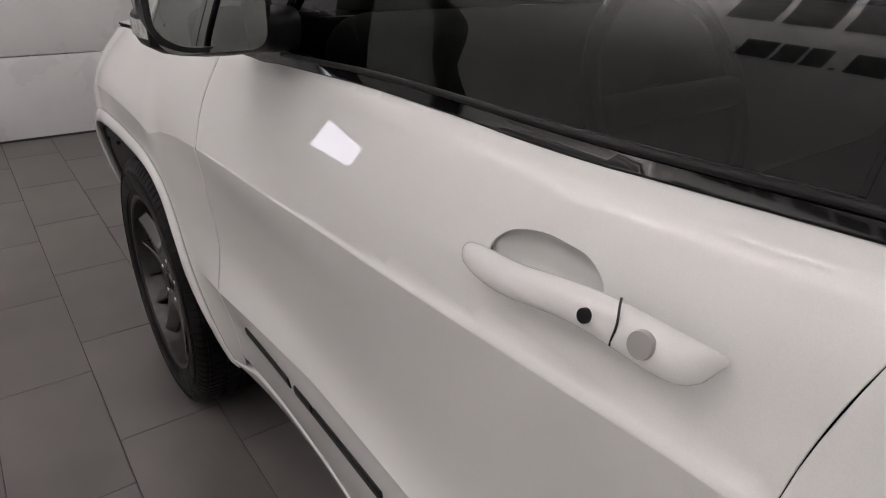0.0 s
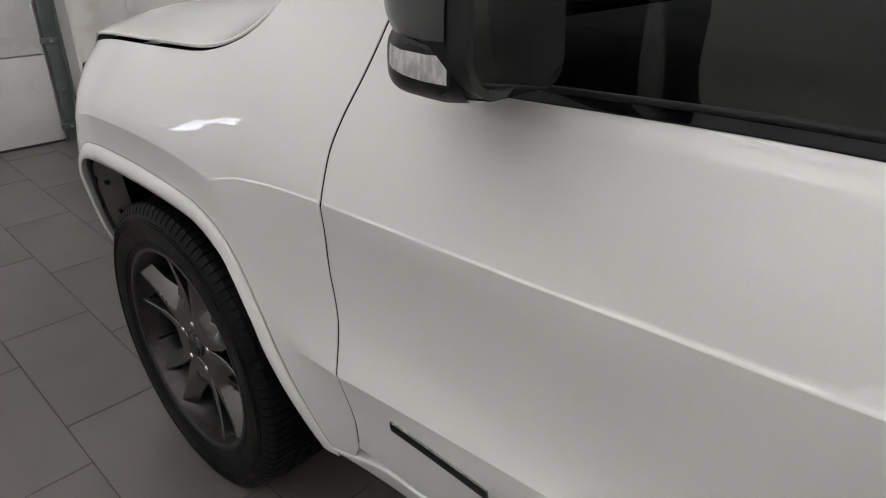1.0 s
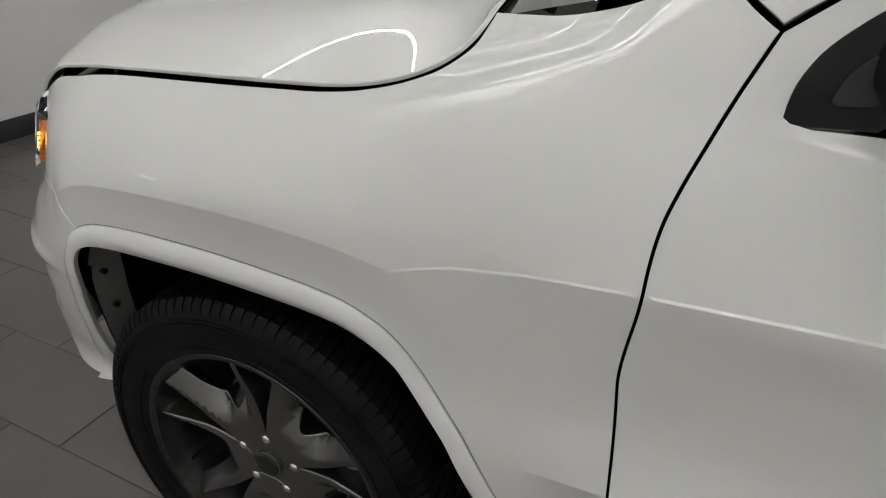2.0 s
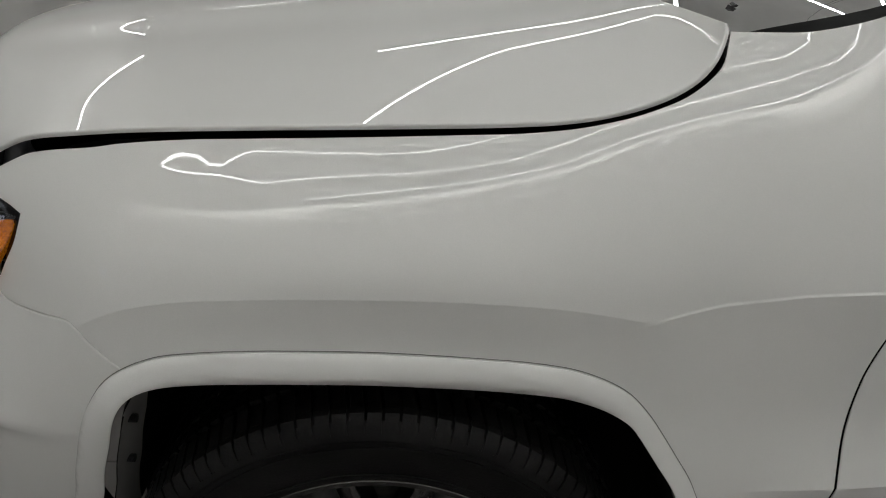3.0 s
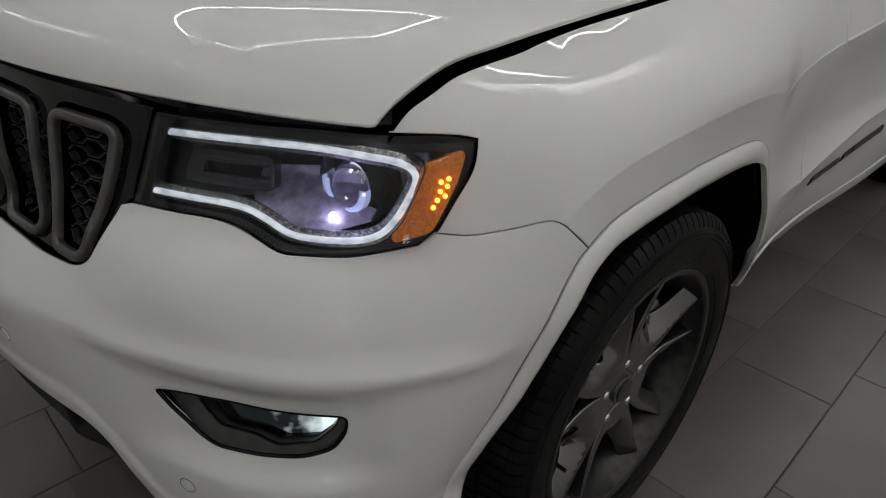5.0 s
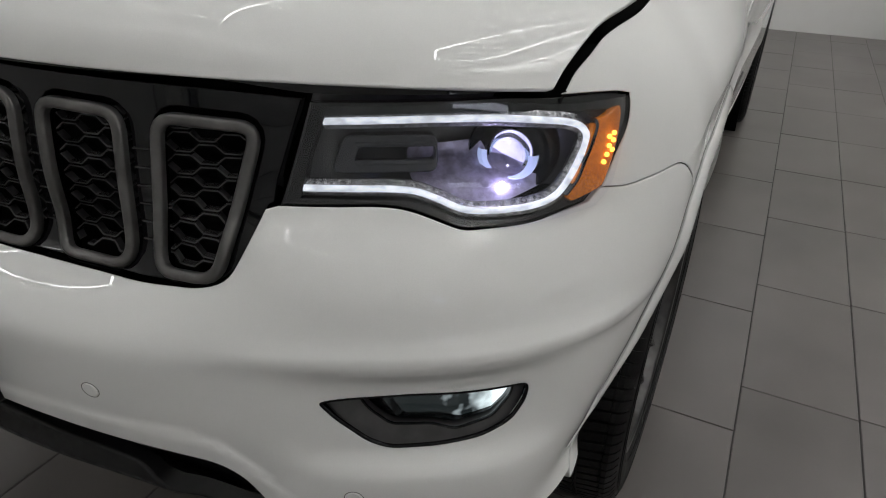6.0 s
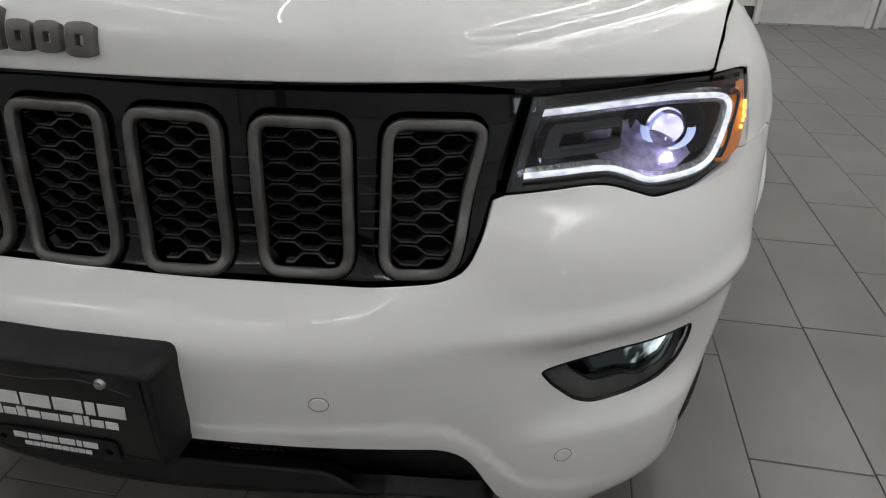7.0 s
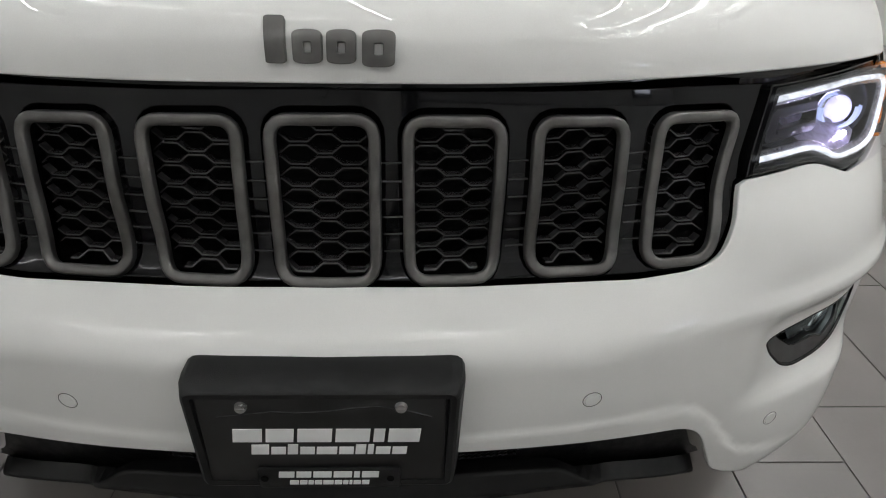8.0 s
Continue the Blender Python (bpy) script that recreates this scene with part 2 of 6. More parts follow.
def depth_raw(s, z):
    """The columns joined into one surface."""
    s, z = np.broadcast_arrays(np.asarray(s, float), np.asarray(z, float))
    at = np.array([np.interp(k, np.arange(len(ARC)), ARC) for k, _ in COLUMNS])
    cols = np.stack([pchip(*np.array(c).T, z) for _, c in COLUMNS])
    i = np.clip(np.searchsorted(at, s) - 1, 0, len(at) - 2)
    gap = np.diff(at)
    d = np.diff(cols, axis=0) / gap.reshape((-1,) + (1,) * (cols.ndim - 1))
    m = np.zeros_like(cols)
    w = gap.reshape((-1,) + (1,) * (cols.ndim - 1))
    m[1:-1] = (d[:-1] * w[1:] + d[1:] * w[:-1]) / (w[1:] + w[:-1])
    m[-1] = d[-1]
    h = gap[i]
    t = np.clip((s - at[i]) / h, 0, 1)
    pick = lambda v, k: np.take_along_axis(v, k[None], 0)[0]
    c = pick(cols, i) * (1 + 2 * t) * (1 - t) ** 2 + h * pick(m, i) * t * (1 - t) ** 2 + pick(cols, i + 1) * t * t * (3 - 2 * t) + h * pick(m, i + 1) * t * t * (t - 1)
    return c


def bell(width, step):
    k = np.arange(-int(3 * width / step + 1), int(3 * width / step + 2))
    w = np.exp(-.5 * (k * step / width) ** 2)
    return w / w.sum()


class Fair:
    """A function of two variables, smoothed on a grid and read back with a fair interpolation."""

    def __init__(self, fn, u, v, soft_u, soft_v):
        self.u0, self.v0, self.du, self.dv = u[0], v[0], u[2], v[2]
        gu, gv = np.arange(u[0] - 3 * soft_u - u[2], u[1] + 3 * soft_u + 2 * u[2], u[2]), np.arange(v[0] - 3 * soft_v - v[2], v[1] + 3 * soft_v + 2 * v[2], v[2])
        g = fn(*np.meshgrid(gu, gv, indexing="ij"))
        for axis, (soft, step) in enumerate(((soft_u, u[2]), (soft_v, v[2]))):
            w = bell(soft, step)
            pad = [(0, 0)] * g.ndim
            pad[axis] = (len(w) // 2, len(w) // 2)
            wide = np.pad(g, pad, mode="edge")
            g = sum(wk * np.take(wide, np.arange(k, k + g.shape[axis]), axis=axis) for k, wk in enumerate(w))
        self.gu, self.gv, self.g = gu, gv, g

    def __call__(self, u, v):
        u, v = np.broadcast_arrays(np.asarray(u, float), np.asarray(v, float))
        fu, fv = (u - self.gu[0]) / self.du, (v - self.gv[0]) / self.dv
        i, j = np.clip(fu.astype(int), 1, len(self.gu) - 3), np.clip(fv.astype(int), 1, len(self.gv) - 3)
        wts = lambda t: ((1 - t) ** 3 / 6, (3 * t ** 3 - 6 * t * t + 4) / 6, (-3 * t ** 3 + 3 * t * t + 3 * t + 1) / 6, t ** 3 / 6)
        a, b = wts(np.clip(fu - i, -1, 2)), wts(np.clip(fv - j, -1, 2))
        more = (...,) + (None,) * (self.g.ndim - 2)
        return sum(a[p][more] * b[q][more] * self.g[i + p - 1, j + q - 1] for p in range(4) for q in range(4))


FAIR_DEPTH = Fair(lambda s, z: depth_raw(np.abs(s), z), (0, 6.3, .02), (.24, 1.76, .008), .045, .009)


def depth(s, z):
    """How far the body stands out at (s, z)."""
    return FAIR_DEPTH(s, z) + relief(s, z)


def ridge(d, h, below, above):
    """A crisp crease: h high at d = 0, fading off below and above."""
    return h * np.exp(-np.abs(d) / np.where(d < 0, below, above))


def door_crease(x):
    return np.interp(x, (.26, .31, .389, .484, .618, .8, 1.0, 1.27, 1.45, 1.6, 1.7, 2.9), (.895, .915, .937, .951, .962, .9715, .982, 1.001, 1.017, 1.031, 1.04, 1.09))


def arch_crest(x):
    """Height of the crest over the front wheel."""
    return spline((-.42, -.345, -.30, -.252, -.172, -.041, .1, .22, .309, .40), (.80, .878, .905, .918, .929, .938, .9395, .931, .915, .89), x)


def sill_crease(x):
    return np.interp(x, (.4, .63, 1.07, 2.2), (.625, .646, .69, .72))


def relief(s, z):
    """The swelling over the front wheel, the creases of the doors and the sculpture of the nose."""
    s = np.abs(s)
    x = np.interp(s, FINE, FINE_X)
    r = z - arch_crest(np.clip(x, -.42, .4))
    side = smooth(-.38, -.30, x) * (1 - smooth(.27, .37, x))
    out = side * (.0105 * np.where(r < 0, np.clip(1 + r / .085, 0, 1) ** 1.4, np.exp(-(np.maximum(r, 0) / .075) ** 1.25)))
    out = out + smooth(.27, .36, x) * (.55 + .45 * smooth(.4, .7, x)) * (ridge(z - door_crease(x), .006, .04, .05) - np.interp(x, (1.05, 1.6), (.0019, .008)) * smooth(0, 1, (z - door_crease(x)) / np.interp(x, (1.05, 1.6), (.0036, .016))) * (1 - smooth(.03, .10, z - door_crease(x))))
    out = out + smooth(.45, .66, x) * ridge(z - sill_crease(x), .011, .035, .045)
    # the doors roll in towards the window
    belt = np.interp(s, (2.175, 2.345, 2.485, 2.71, 3.065, 3.24, 4.2), (1.154, 1.161, 1.171, 1.182, 1.194, 1.205, 1.22))
    out = out - smooth(2.12, 2.24, s) * 20 * np.clip(z - belt + .025, 0, .025) ** 2
    # nose: a shelf under the grille, a hollow round the fog lamps and a lip along the lower opening
    nose = 1 - smooth(.92, 1.10, s)
    low = pchip((0, .3, .40, .45, .48, .51, .545, .58, .66, .75, 1.0), (.594, .598, .594, .587, .572, .540, .492, .455, .434, .43, .46), np.clip(s, 0, 1.0))
    out = out + nose * .005 * smooth(low + .006, low - .016, z) * (1 - smooth(.6, .75, s))
    fog = np.exp(-((s - .72) / .15) ** 6 - ((z - .615) / .07) ** 6)
    out = out - nose * .020 * fog
    out = out + nose * smooth(.40, .6, s) * .009 * np.exp(-((z - .715) / .018) ** 2)
    return out


def body(s, z, out=0.0):
    """A point of the body: s along the plan (below 0: the right-hand side), z up; out: metres proud of it."""
    s = np.asarray(s, float)
    x, y, nx, ny = plan(np.abs(s))
    d = depth(np.abs(s), z) + out
    return np.stack(np.broadcast_arrays(x + nx * d, -np.where(s < 0, -1, 1) * (y + ny * d), np.asarray(z, float)), -1)


# The fender's edge along the hood, as (s, z); the hood's edge runs beside it.
HOOD_SIDE = ((.883, .988), (.899, 1.007), (.93, 1.027), (.97, 1.045), (1.03, 1.057), (1.13, 1.070), (1.255, 1.082), (1.445, 1.0965), (1.57, 1.107), (1.635, 1.1155), (1.695, 1.129), (1.755, 1.150), (1.795, 1.174), (1.815, 1.197), (1.825, 1.222))
HOOD_MID = np.array([(-.788, 1.02), (-.787, 1.045), (-.78, 1.07), (-.755, 1.096), (-.70, 1.118), (-.55, 1.148), (-.34, 1.182), (-.1, 1.215), (.1, 1.238), (.30, 1.258)])
HOOD_AT = (0, .10, .2, .3, .39, .47, .56, .67, .75, .80, .85, .90, .94, .97, 1.0)
_side = np.array(HOOD_SIDE)
_edge = body(_side[:, 0], _side[:, 1])
HOOD_EDGE = np.stack([_edge[:, 0] - np.interp(np.arange(15), (0, 1, 2), (.016, .010, 0)) + np.interp(np.arange(15), (10, 14), (0, -.005)), -_edge[:, 1] - np.interp(np.arange(15), (0, 1, 2, 3, 14), (.0055, .0045, .0035, .0025, .0035)), _edge[:, 2] + np.interp(np.arange(15), (0, 1, 2, 3, 4, 6, 8, 10, 14), (.0125, .0155, .0205, .0185, .0175, .0115, .0095, .0065, .006))], -1)


def hood_raw(a, b):
    """The hood as drawn by its middle line and its edge."""
    a, b = np.broadcast_arrays(np.asarray(a, float), np.asarray(b, float))
    k = np.arange(len(HOOD_MID)) / (len(HOOD_MID) - 1)
    mx, mz = spline(k, HOOD_MID[:, 0], b), spline(k, HOOD_MID[:, 1], b)
    ex, ey, ez = (spline(HOOD_AT, HOOD_EDGE[:, j], b) for j in range(3))
    front = 1 - smooth(0, .55, b)
    # the lip follows the nose in plan, the rest runs straight across
    lip = np.interp(np.abs(a) * ey, FINE_Y[:700], FINE_X[:700] - FINE_X[0])
    lip_end = np.interp(ey, FINE_Y[:700], FINE_X[:700] - FINE_X[0])
    sweep = front * np.where(np.abs(lip_end) > 1e-6, lip / lip_end, 0) + (1 - front) * np.abs(a) ** 2.2
    x = mx + (ex - mx) * sweep
    crown = np.abs(a) ** 2.45
    z = mz + (ez - mz) * crown
    rise = smooth(.32, .6, b)
    z = z - .010 * rise * smooth(.50, .60, np.abs(a)) * (1 - np.abs(a)) * 2.2
    return np.stack([x, -a * ey, z], -1)


FAIR_HOOD = Fair(hood_raw, (-1.02, 1.02, .02), (-.02, 1.02, .0125), .035, .016)


def hood(a, b, out=0.0):
    """A point of the hood: a from the middle (0) to the left edge (1), b from the front lip (0) to the windscreen (1)."""
    p = FAIR_HOOD(a, b)
    if np.ndim(out) or out:
        e = 1e-3
        u, v = hood(np.asarray(a) + e, b) - hood(np.asarray(a) - e, b), hood(a, np.asarray(b) + e) - hood(a, np.asarray(b) - e)
        n = np.cross(u, v)
        n = n / np.linalg.norm(n, axis=-1, keepdims=True)
        p = p + n * np.asarray(out)[..., None]
    return p


def s_of_x(x):
    """Where along the plan the side has this x."""
    return float(np.interp(x, FINE_X, FINE))


# ---- building tools ----
from mathutils.geometry import delaunay_2d_cdt

def mesh_of(name, verts, faces, mats, normals=None, smooth_all=True, slots=None):
    me = bpy.data.meshes.new(name)
    me.from_pydata([tuple(map(float, v)) for v in verts], [], [tuple(map(int, q)) for q in faces])
    for m in mats if isinstance(mats, (list, tuple)) else (mats,):
        me.materials.append(m)
    if smooth_all:
        me.polygons.foreach_set("use_smooth", [True] * len(me.polygons))
    if slots is not None:
        me.polygons.foreach_set("material_index", [int(k) for k in slots])
    me.update()
    if normals is not None:
        me.normals_split_custom_set_from_vertices([tuple(map(float, n)) for n in normals])
    return me


def part(name, data, parent=None, label="", m=None):
    """Links a mesh as one object under a thing or a part."""
    ob = new(name, data)
    if parent:
        ob.parent = parent
    if m is not None:
        ob.matrix_basis = m
    return tagged(ob, label=label) if label else ob


def from_bm(name, bm, mat, flat=False):
    me = bpy.data.meshes.new(name)
    bmesh.ops.recalc_face_normals(bm, faces=bm.faces)
    bm.to_mesh(me)
    bm.free()
    for k in mat if isinstance(mat, (list, tuple)) else (mat,):
        me.materials.append(k)
    if not flat:
        me.polygons.foreach_set("use_smooth", [True] * len(me.polygons))
        me.set_sharp_from_angle(angle=radians(35))
    return me


def mirrored(me):
    """The same mesh for the car's other side."""
    v = np.array([p.co for p in me.vertices])
    v[:, 1] *= -1
    faces = [tuple(reversed(p.vertices)) for p in me.polygons]
    normals = None
    if me.has_custom_normals:
        acc = np.zeros((len(v), 3))
        for lp, cn in zip(me.loops, me.corner_normals):
            acc[lp.vertex_index] = cn.vector
        acc[:, 1] *= -1
        normals = acc
    out = mesh_of(me.name, v, faces, list(me.materials), normals, slots=[p.material_index for p in me.polygons])
    if normals is None:
        out.set_sharp_from_angle(angle=radians(35))
    return out


def box_bm(size, at=(0, 0, 0), bevel=.0, seg=2, turn=None):
    bm = bmesh.new()
    bmesh.ops.create_cube(bm, size=1)
    bmesh.ops.scale(bm, vec=size, verts=bm.verts)
    if bevel:
        bmesh.ops.bevel(bm, geom=list(bm.edges), offset=bevel, segments=seg, profile=.5, affect="EDGES")
    if turn:
        bmesh.ops.transform(bm, matrix=turn, verts=bm.verts)
    bmesh.ops.translate(bm, vec=at, verts=bm.verts)
    return bm


def joined(bms):
    """Several bmeshes in one."""
    out = bmesh.new()
    for b in bms:
        me = bpy.data.meshes.new("tmp")
        b.to_mesh(me)
        b.free()
        out.from_mesh(me)
        bpy.data.meshes.remove(me)
    return out


def curve(points, step=.01):
    """A fair curve through 2D points, resampled; both ends kept."""
    p = np.array(points, float)
    if len(p) == 2:
        n = max(2, int(np.hypot(*(p[1] - p[0])) / step) + 1)
        return p[0] + (p[1] - p[0]) * np.linspace(0, 1, n)[:, None]
    t = np.r_[0, np.cumsum(np.hypot(*np.diff(p, axis=0).T))]
    u = np.linspace(0, t[-1], max(3, int(t[-1] / step) + 1))
    return np.stack([pchip_free(t, p[:, 0], u), pchip_free(t, p[:, 1], u)], -1)


def pchip_free(t, v, u):
    """Akima-like interpolation: fair, with little overshoot."""
    d = np.diff(v) / np.diff(t)
    d = np.r_[2 * d[0] - d[1], d[0], d, d[-1], 2 * d[-1] - d[-2]] if len(d) > 1 else np.r_[d[0], d[0], d, d[0], d[0]]
    d = np.r_[d[0], d, d[-1]][1:-1]
    m = np.zeros(len(v))
    for i in range(len(v)):
        a, b, c, e = d[i], d[i + 1], d[min(i + 2, len(d) - 1)], d[min(i + 3, len(d) - 1)]
        w1, w2 = abs(e - c) + 1e-9, abs(b - a) + 1e-9
        m[i] = (w1 * b + w2 * c) / (w1 + w2)
    i = np.clip(np.searchsorted(t, u) - 1, 0, len(t) - 2)
    h = t[i + 1] - t[i]
    s = (u - t[i]) / h
    return v[i] * (1 + 2 * s) * (1 - s) ** 2 + h * m[i] * s * (1 - s) ** 2 + v[i + 1] * s * s * (3 - 2 * s) + h * m[i + 1] * s * s * (s - 1)


def path(*pieces, step=.01):
    """A closed outline from pieces that meet end to end."""
    out = []
    for q in pieces:
        out += [tuple(v) for v in curve(q, step)]
    clean = [out[0]]
    for v in out[1:]:
        if np.hypot(v[0] - clean[-1][0], v[1] - clean[-1][1]) > 5e-4:
            clean.append(v)
    if np.hypot(clean[0][0] - clean[-1][0], clean[0][1] - clean[-1][1]) < 5e-4:
        clean.pop()
    return np.array(clean)


def rounded(points, radius, n=5, step=.012):
    """A polygon with its corners rounded, densely sampled."""
    p, out = np.array(points, float), []
    for k in range(len(p)):
        a, b, c = p[k - 1], p[k], p[(k + 1) % len(p)]
        u, v = (a - b) / np.hypot(*(a - b)), (c - b) / np.hypot(*(c - b))
        r = min(radius, .45 * np.hypot(*(a - b)), .45 * np.hypot(*(c - b)))
        for t in np.linspace(0, 1, n):
            out.append(b + u * r * (1 - t) ** 2 + v * r * t * t)
    dense = []
    for k in range(len(out)):
        a, b = out[k], out[(k + 1) % len(out)]
        m = max(1, int(np.hypot(*(b - a)) / step))
        dense += [a + (b - a) * j / m for j in range(m)]
    return np.array(dense)


def shifted(poly, g):
    """The outline moved inward by g (outward if below 0)."""
    p = np.asarray(poly, float)
    area = np.sum(p[:, 0] * np.roll(p[:, 1], -1) - np.roll(p[:, 0], -1) * p[:, 1])
    t = np.roll(p, -1, 0) - np.roll(p, 1, 0)
    t /= np.hypot(*t.T)[:, None] + 1e-12
    n = np.stack([-t[:, 1], t[:, 0]], -1) * (1 if area > 0 else -1)
    return p + n * g


def inside(poly, q):
    """Which of the points q lie in the outline."""
    x, y = q[:, 0][:, None], q[:, 1][:, None]
    a, b = poly, np.roll(poly, -1, 0)
    cross = ((a[:, 1] > y) != (b[:, 1] > y)) & (x < (b[:, 0] - a[:, 0]) * (y - a[:, 1]) / (b[:, 1] - a[:, 1] + 1e-15) + a[:, 0])
    return cross.sum(1) % 2 == 1


def near_outline(poly, q, gap):
    out = np.zeros(len(q), bool)
    for k in range(0, len(q), 4000):
        out[k:k + 4000] = (((q[k:k + 4000, None] - poly[None]) ** 2).sum(-1).min(1)) < gap * gap
    return out


def normals_of(chart, uv, flip=1.0):
    e = 4e-4
    du = chart(uv[:, 0] + e, uv[:, 1]) - chart(uv[:, 0] - e, uv[:, 1])
    dv = chart(uv[:, 0], uv[:, 1] + e) - chart(uv[:, 0], uv[:, 1] - e)
    n = np.cross(du, dv)
    return flip * n / (np.linalg.norm(n, axis=1, keepdims=True) + 1e-12)


def panel(name, chart, outline, mat, holes=(), step=.016, rim=.014, lip=.0018, flip=1.0, rows=(), ratio=1.0):
    """A sheet of the surface chart(u, v) cut along an outline, with rounded, returned edges. rows: extra points to keep creases crisp."""
    outline = np.asarray(outline, float)
    holes = [np.asarray(h, float) for h in holes]
    lo, hi = outline.min(0), outline.max(0)
    gu, gv = np.meshgrid(np.arange(lo[0] + step / 2, hi[0], step), np.arange(lo[1] + step / 2, hi[1], step / ratio), indexing="ij")
    pts = np.stack([gu.ravel(), gv.ravel()], -1)
    if len(rows):
        lines = [np.asarray(r, float) for r in rows]
        every = np.concatenate(lines)
        pts = pts[~near_outline(every, pts, step * .3)]
        link = np.concatenate([np.r_[np.full(len(pts), -1), *[np.r_[np.full(len(r) - 1, 1), -1] for r in lines]]])
        pts = np.r_[pts, every]
    else:
        link = np.full(len(pts), -1)
    keep = inside(outline, pts) & ~near_outline(outline, pts, step * .42)
    for h in holes:
        keep &= ~inside(h, pts) & ~near_outline(h, pts, step * .42)
    go_on = (link > 0) & keep & np.r_[keep[1:], False]
    place = np.cumsum(keep) - 1
    ties = [(int(place[i]), int(place[i + 1])) for i in np.nonzero(go_on)[0]]
    pts = pts[keep]
    loops = [outline] + holes
    verts, edges = [], []
    for lp in loops:
        k = len(verts)
        verts += [tuple(v) for v in lp]
        edges += [(k + i, k + (i + 1) % len(lp)) for i in range(len(lp))]
    nb = len(verts)
    verts += [tuple(v) for v in pts]
    edges += [(nb + i, nb + j) for i, j in ties]
    vo, _, fo, ov, _, _ = delaunay_2d_cdt([Vector(v) for v in verts], edges, [], 0, 1e-7, True)
    uv = np.array([tuple(v) for v in vo])
    tri = np.array([tuple(q) for q in fo])
    mid = uv[tri].mean(1)
    ok = inside(outline, mid)
    for h in holes:
        ok &= ~inside(h, mid)
    tri = tri[ok]
    p, n = chart(uv[:, 0], uv[:, 1]), normals_of(chart, uv, flip)
    fn = np.cross(p[tri[:, 1]] - p[tri[:, 0]], p[tri[:, 2]] - p[tri[:, 0]])
    wrong = (fn * n[tri].mean(1)).sum(1) < 0
    tri[wrong] = tri[wrong][:, ::-1]
    faces = [tuple(q) for q in tri]
    P, N = list(p), list(n)
    # returned edges along every loop
    src = {}
    for new_i, olds in enumerate(ov):
        for o in olds:
            src[o] = new_i
    k = 0
    for li, lp in enumerate(loops):
        ids = [src.get(k + i) for i in range(len(lp))]
        k += len(lp)
        if rim <= 0 or any(i is None for i in ids):
            continue
        q, m = p[ids], n[ids]
        t = np.roll(q, -1, 0) - np.roll(q, 1, 0)
        t /= np.linalg.norm(t, axis=1, keepdims=True) + 1e-12
        side = np.cross(t, m)
        # points away from the sheet
        away = shifted(lp, -2e-3) if li == 0 else shifted(lp, 2e-3)
        test = chart(away[:, 0], away[:, 1]) - q
        side *= np.sign((side * test).sum(1) + 1e-15)[:, None]
        rings = [(q, m), (q + side * lip * .7 - m * lip * .3, (m + side) * .7071), (q + side * lip - m * lip, side), (q + side * lip - m * rim, side)]
        base = []
        for rp, rn in rings:
            base.append(len(P))
            P += list(rp)
            N += list(rn)
        c = len(ids)
        for r in range(len(rings) - 1):
            for i in range(c):
                j = (i + 1) % c
                quad = (base[r] + i, base[r] + j, base[r + 1] + j, base[r + 1] + i)
                g = np.cross(P[quad[1]] - P[quad[0]], P[quad[3]] - P[quad[0]])
                if (g * (N[quad[0]] + N[quad[3]])).sum() < 0:
                    quad = quad[::-1]
                faces.append(quad)
    return mesh_of(name, P, faces, mat, N)


def sweep(name, centre, across, lift, mat, width, height, closed=True, crown=3, flat=.55):
    """A rounded bar along a 3D line: across and lift are unit vectors at each point."""
    a = np.linspace(0, math.pi, 2 + crown * 2)
    prof = [(-math.cos(t) * width / 2, math.sin(t) ** flat * height) for t in a]
    n, k = len(centre), len(prof)
    P = np.concatenate([centre[:, None] + across[:, None] * np.array([q[0] for q in prof])[None, :, None] + lift[:, None] * np.array([q[1] for q in prof])[None, :, None]])
    P = P.reshape(-1, 3)
    faces = []
    for i in range(n if closed else n - 1):
        j = (i + 1) % n
        for c in range(k - 1):
            faces.append((i * k + c, j * k + c, j * k + c + 1, i * k + c + 1))
    if not closed:
        faces += [tuple(range(k)), tuple(range((n - 1) * k, n * k))]
    bm = bmesh.new()
    vs = [bm.verts.new(tuple(v)) for v in P]
    for q in faces:
        bm.faces.new([vs[i] for i in q])
    return from_bm(name, bm, mat)


def band(name, chart, line, mat, width, height, closed=False, out=0.0, flip=1.0, crown=3, flat=.55):
    """A rounded bar laid along a line of the surface."""
    line = np.asarray(line, float)
    c, n = chart(line[:, 0], line[:, 1]), normals_of(chart, line, flip)
    t = np.roll(c, -1, 0) - np.roll(c, 1, 0)
    if not closed:
        t[0], t[-1] = c[1] - c[0], c[-1] - c[-2]
    t /= np.linalg.norm(t, axis=1, keepdims=True)
    return sweep(name, c + n * out, np.cross(n, t), n, mat, width, height, closed, crown, flat)


def tube_bm(a, b, r, n=8):
    """A round bar from a to b."""
    bm = bmesh.new()
    d = Vector(b) - Vector(a)
    bmesh.ops.create_cone(bm, cap_ends=True, segments=n, radius1=r, radius2=r, depth=d.length, matrix=Matrix.Translation((Vector(a) + Vector(b)) / 2) @ d.to_track_quat("Z", "Y").to_matrix().to_4x4())
    return bm


def lathe(profile, axis_at, n=64, axis="y"):
    """A turned body: profile of (radius, along) round a line parallel to y."""
    bm = bmesh.new()
    rings = []
    for r, y in profile:
        rings.append([bm.verts.new((axis_at[0] + r * math.cos(t), axis_at[1] + y, axis_at[2] + r * math.sin(t))) for t in (2 * math.pi * i / n for i in range(n))])
    for a, b in zip(rings, rings[1:]):
        for i in range(n):
            bm.faces.new((a[i], a[(i + 1) % n], b[(i + 1) % n], b[i]))
    return bm

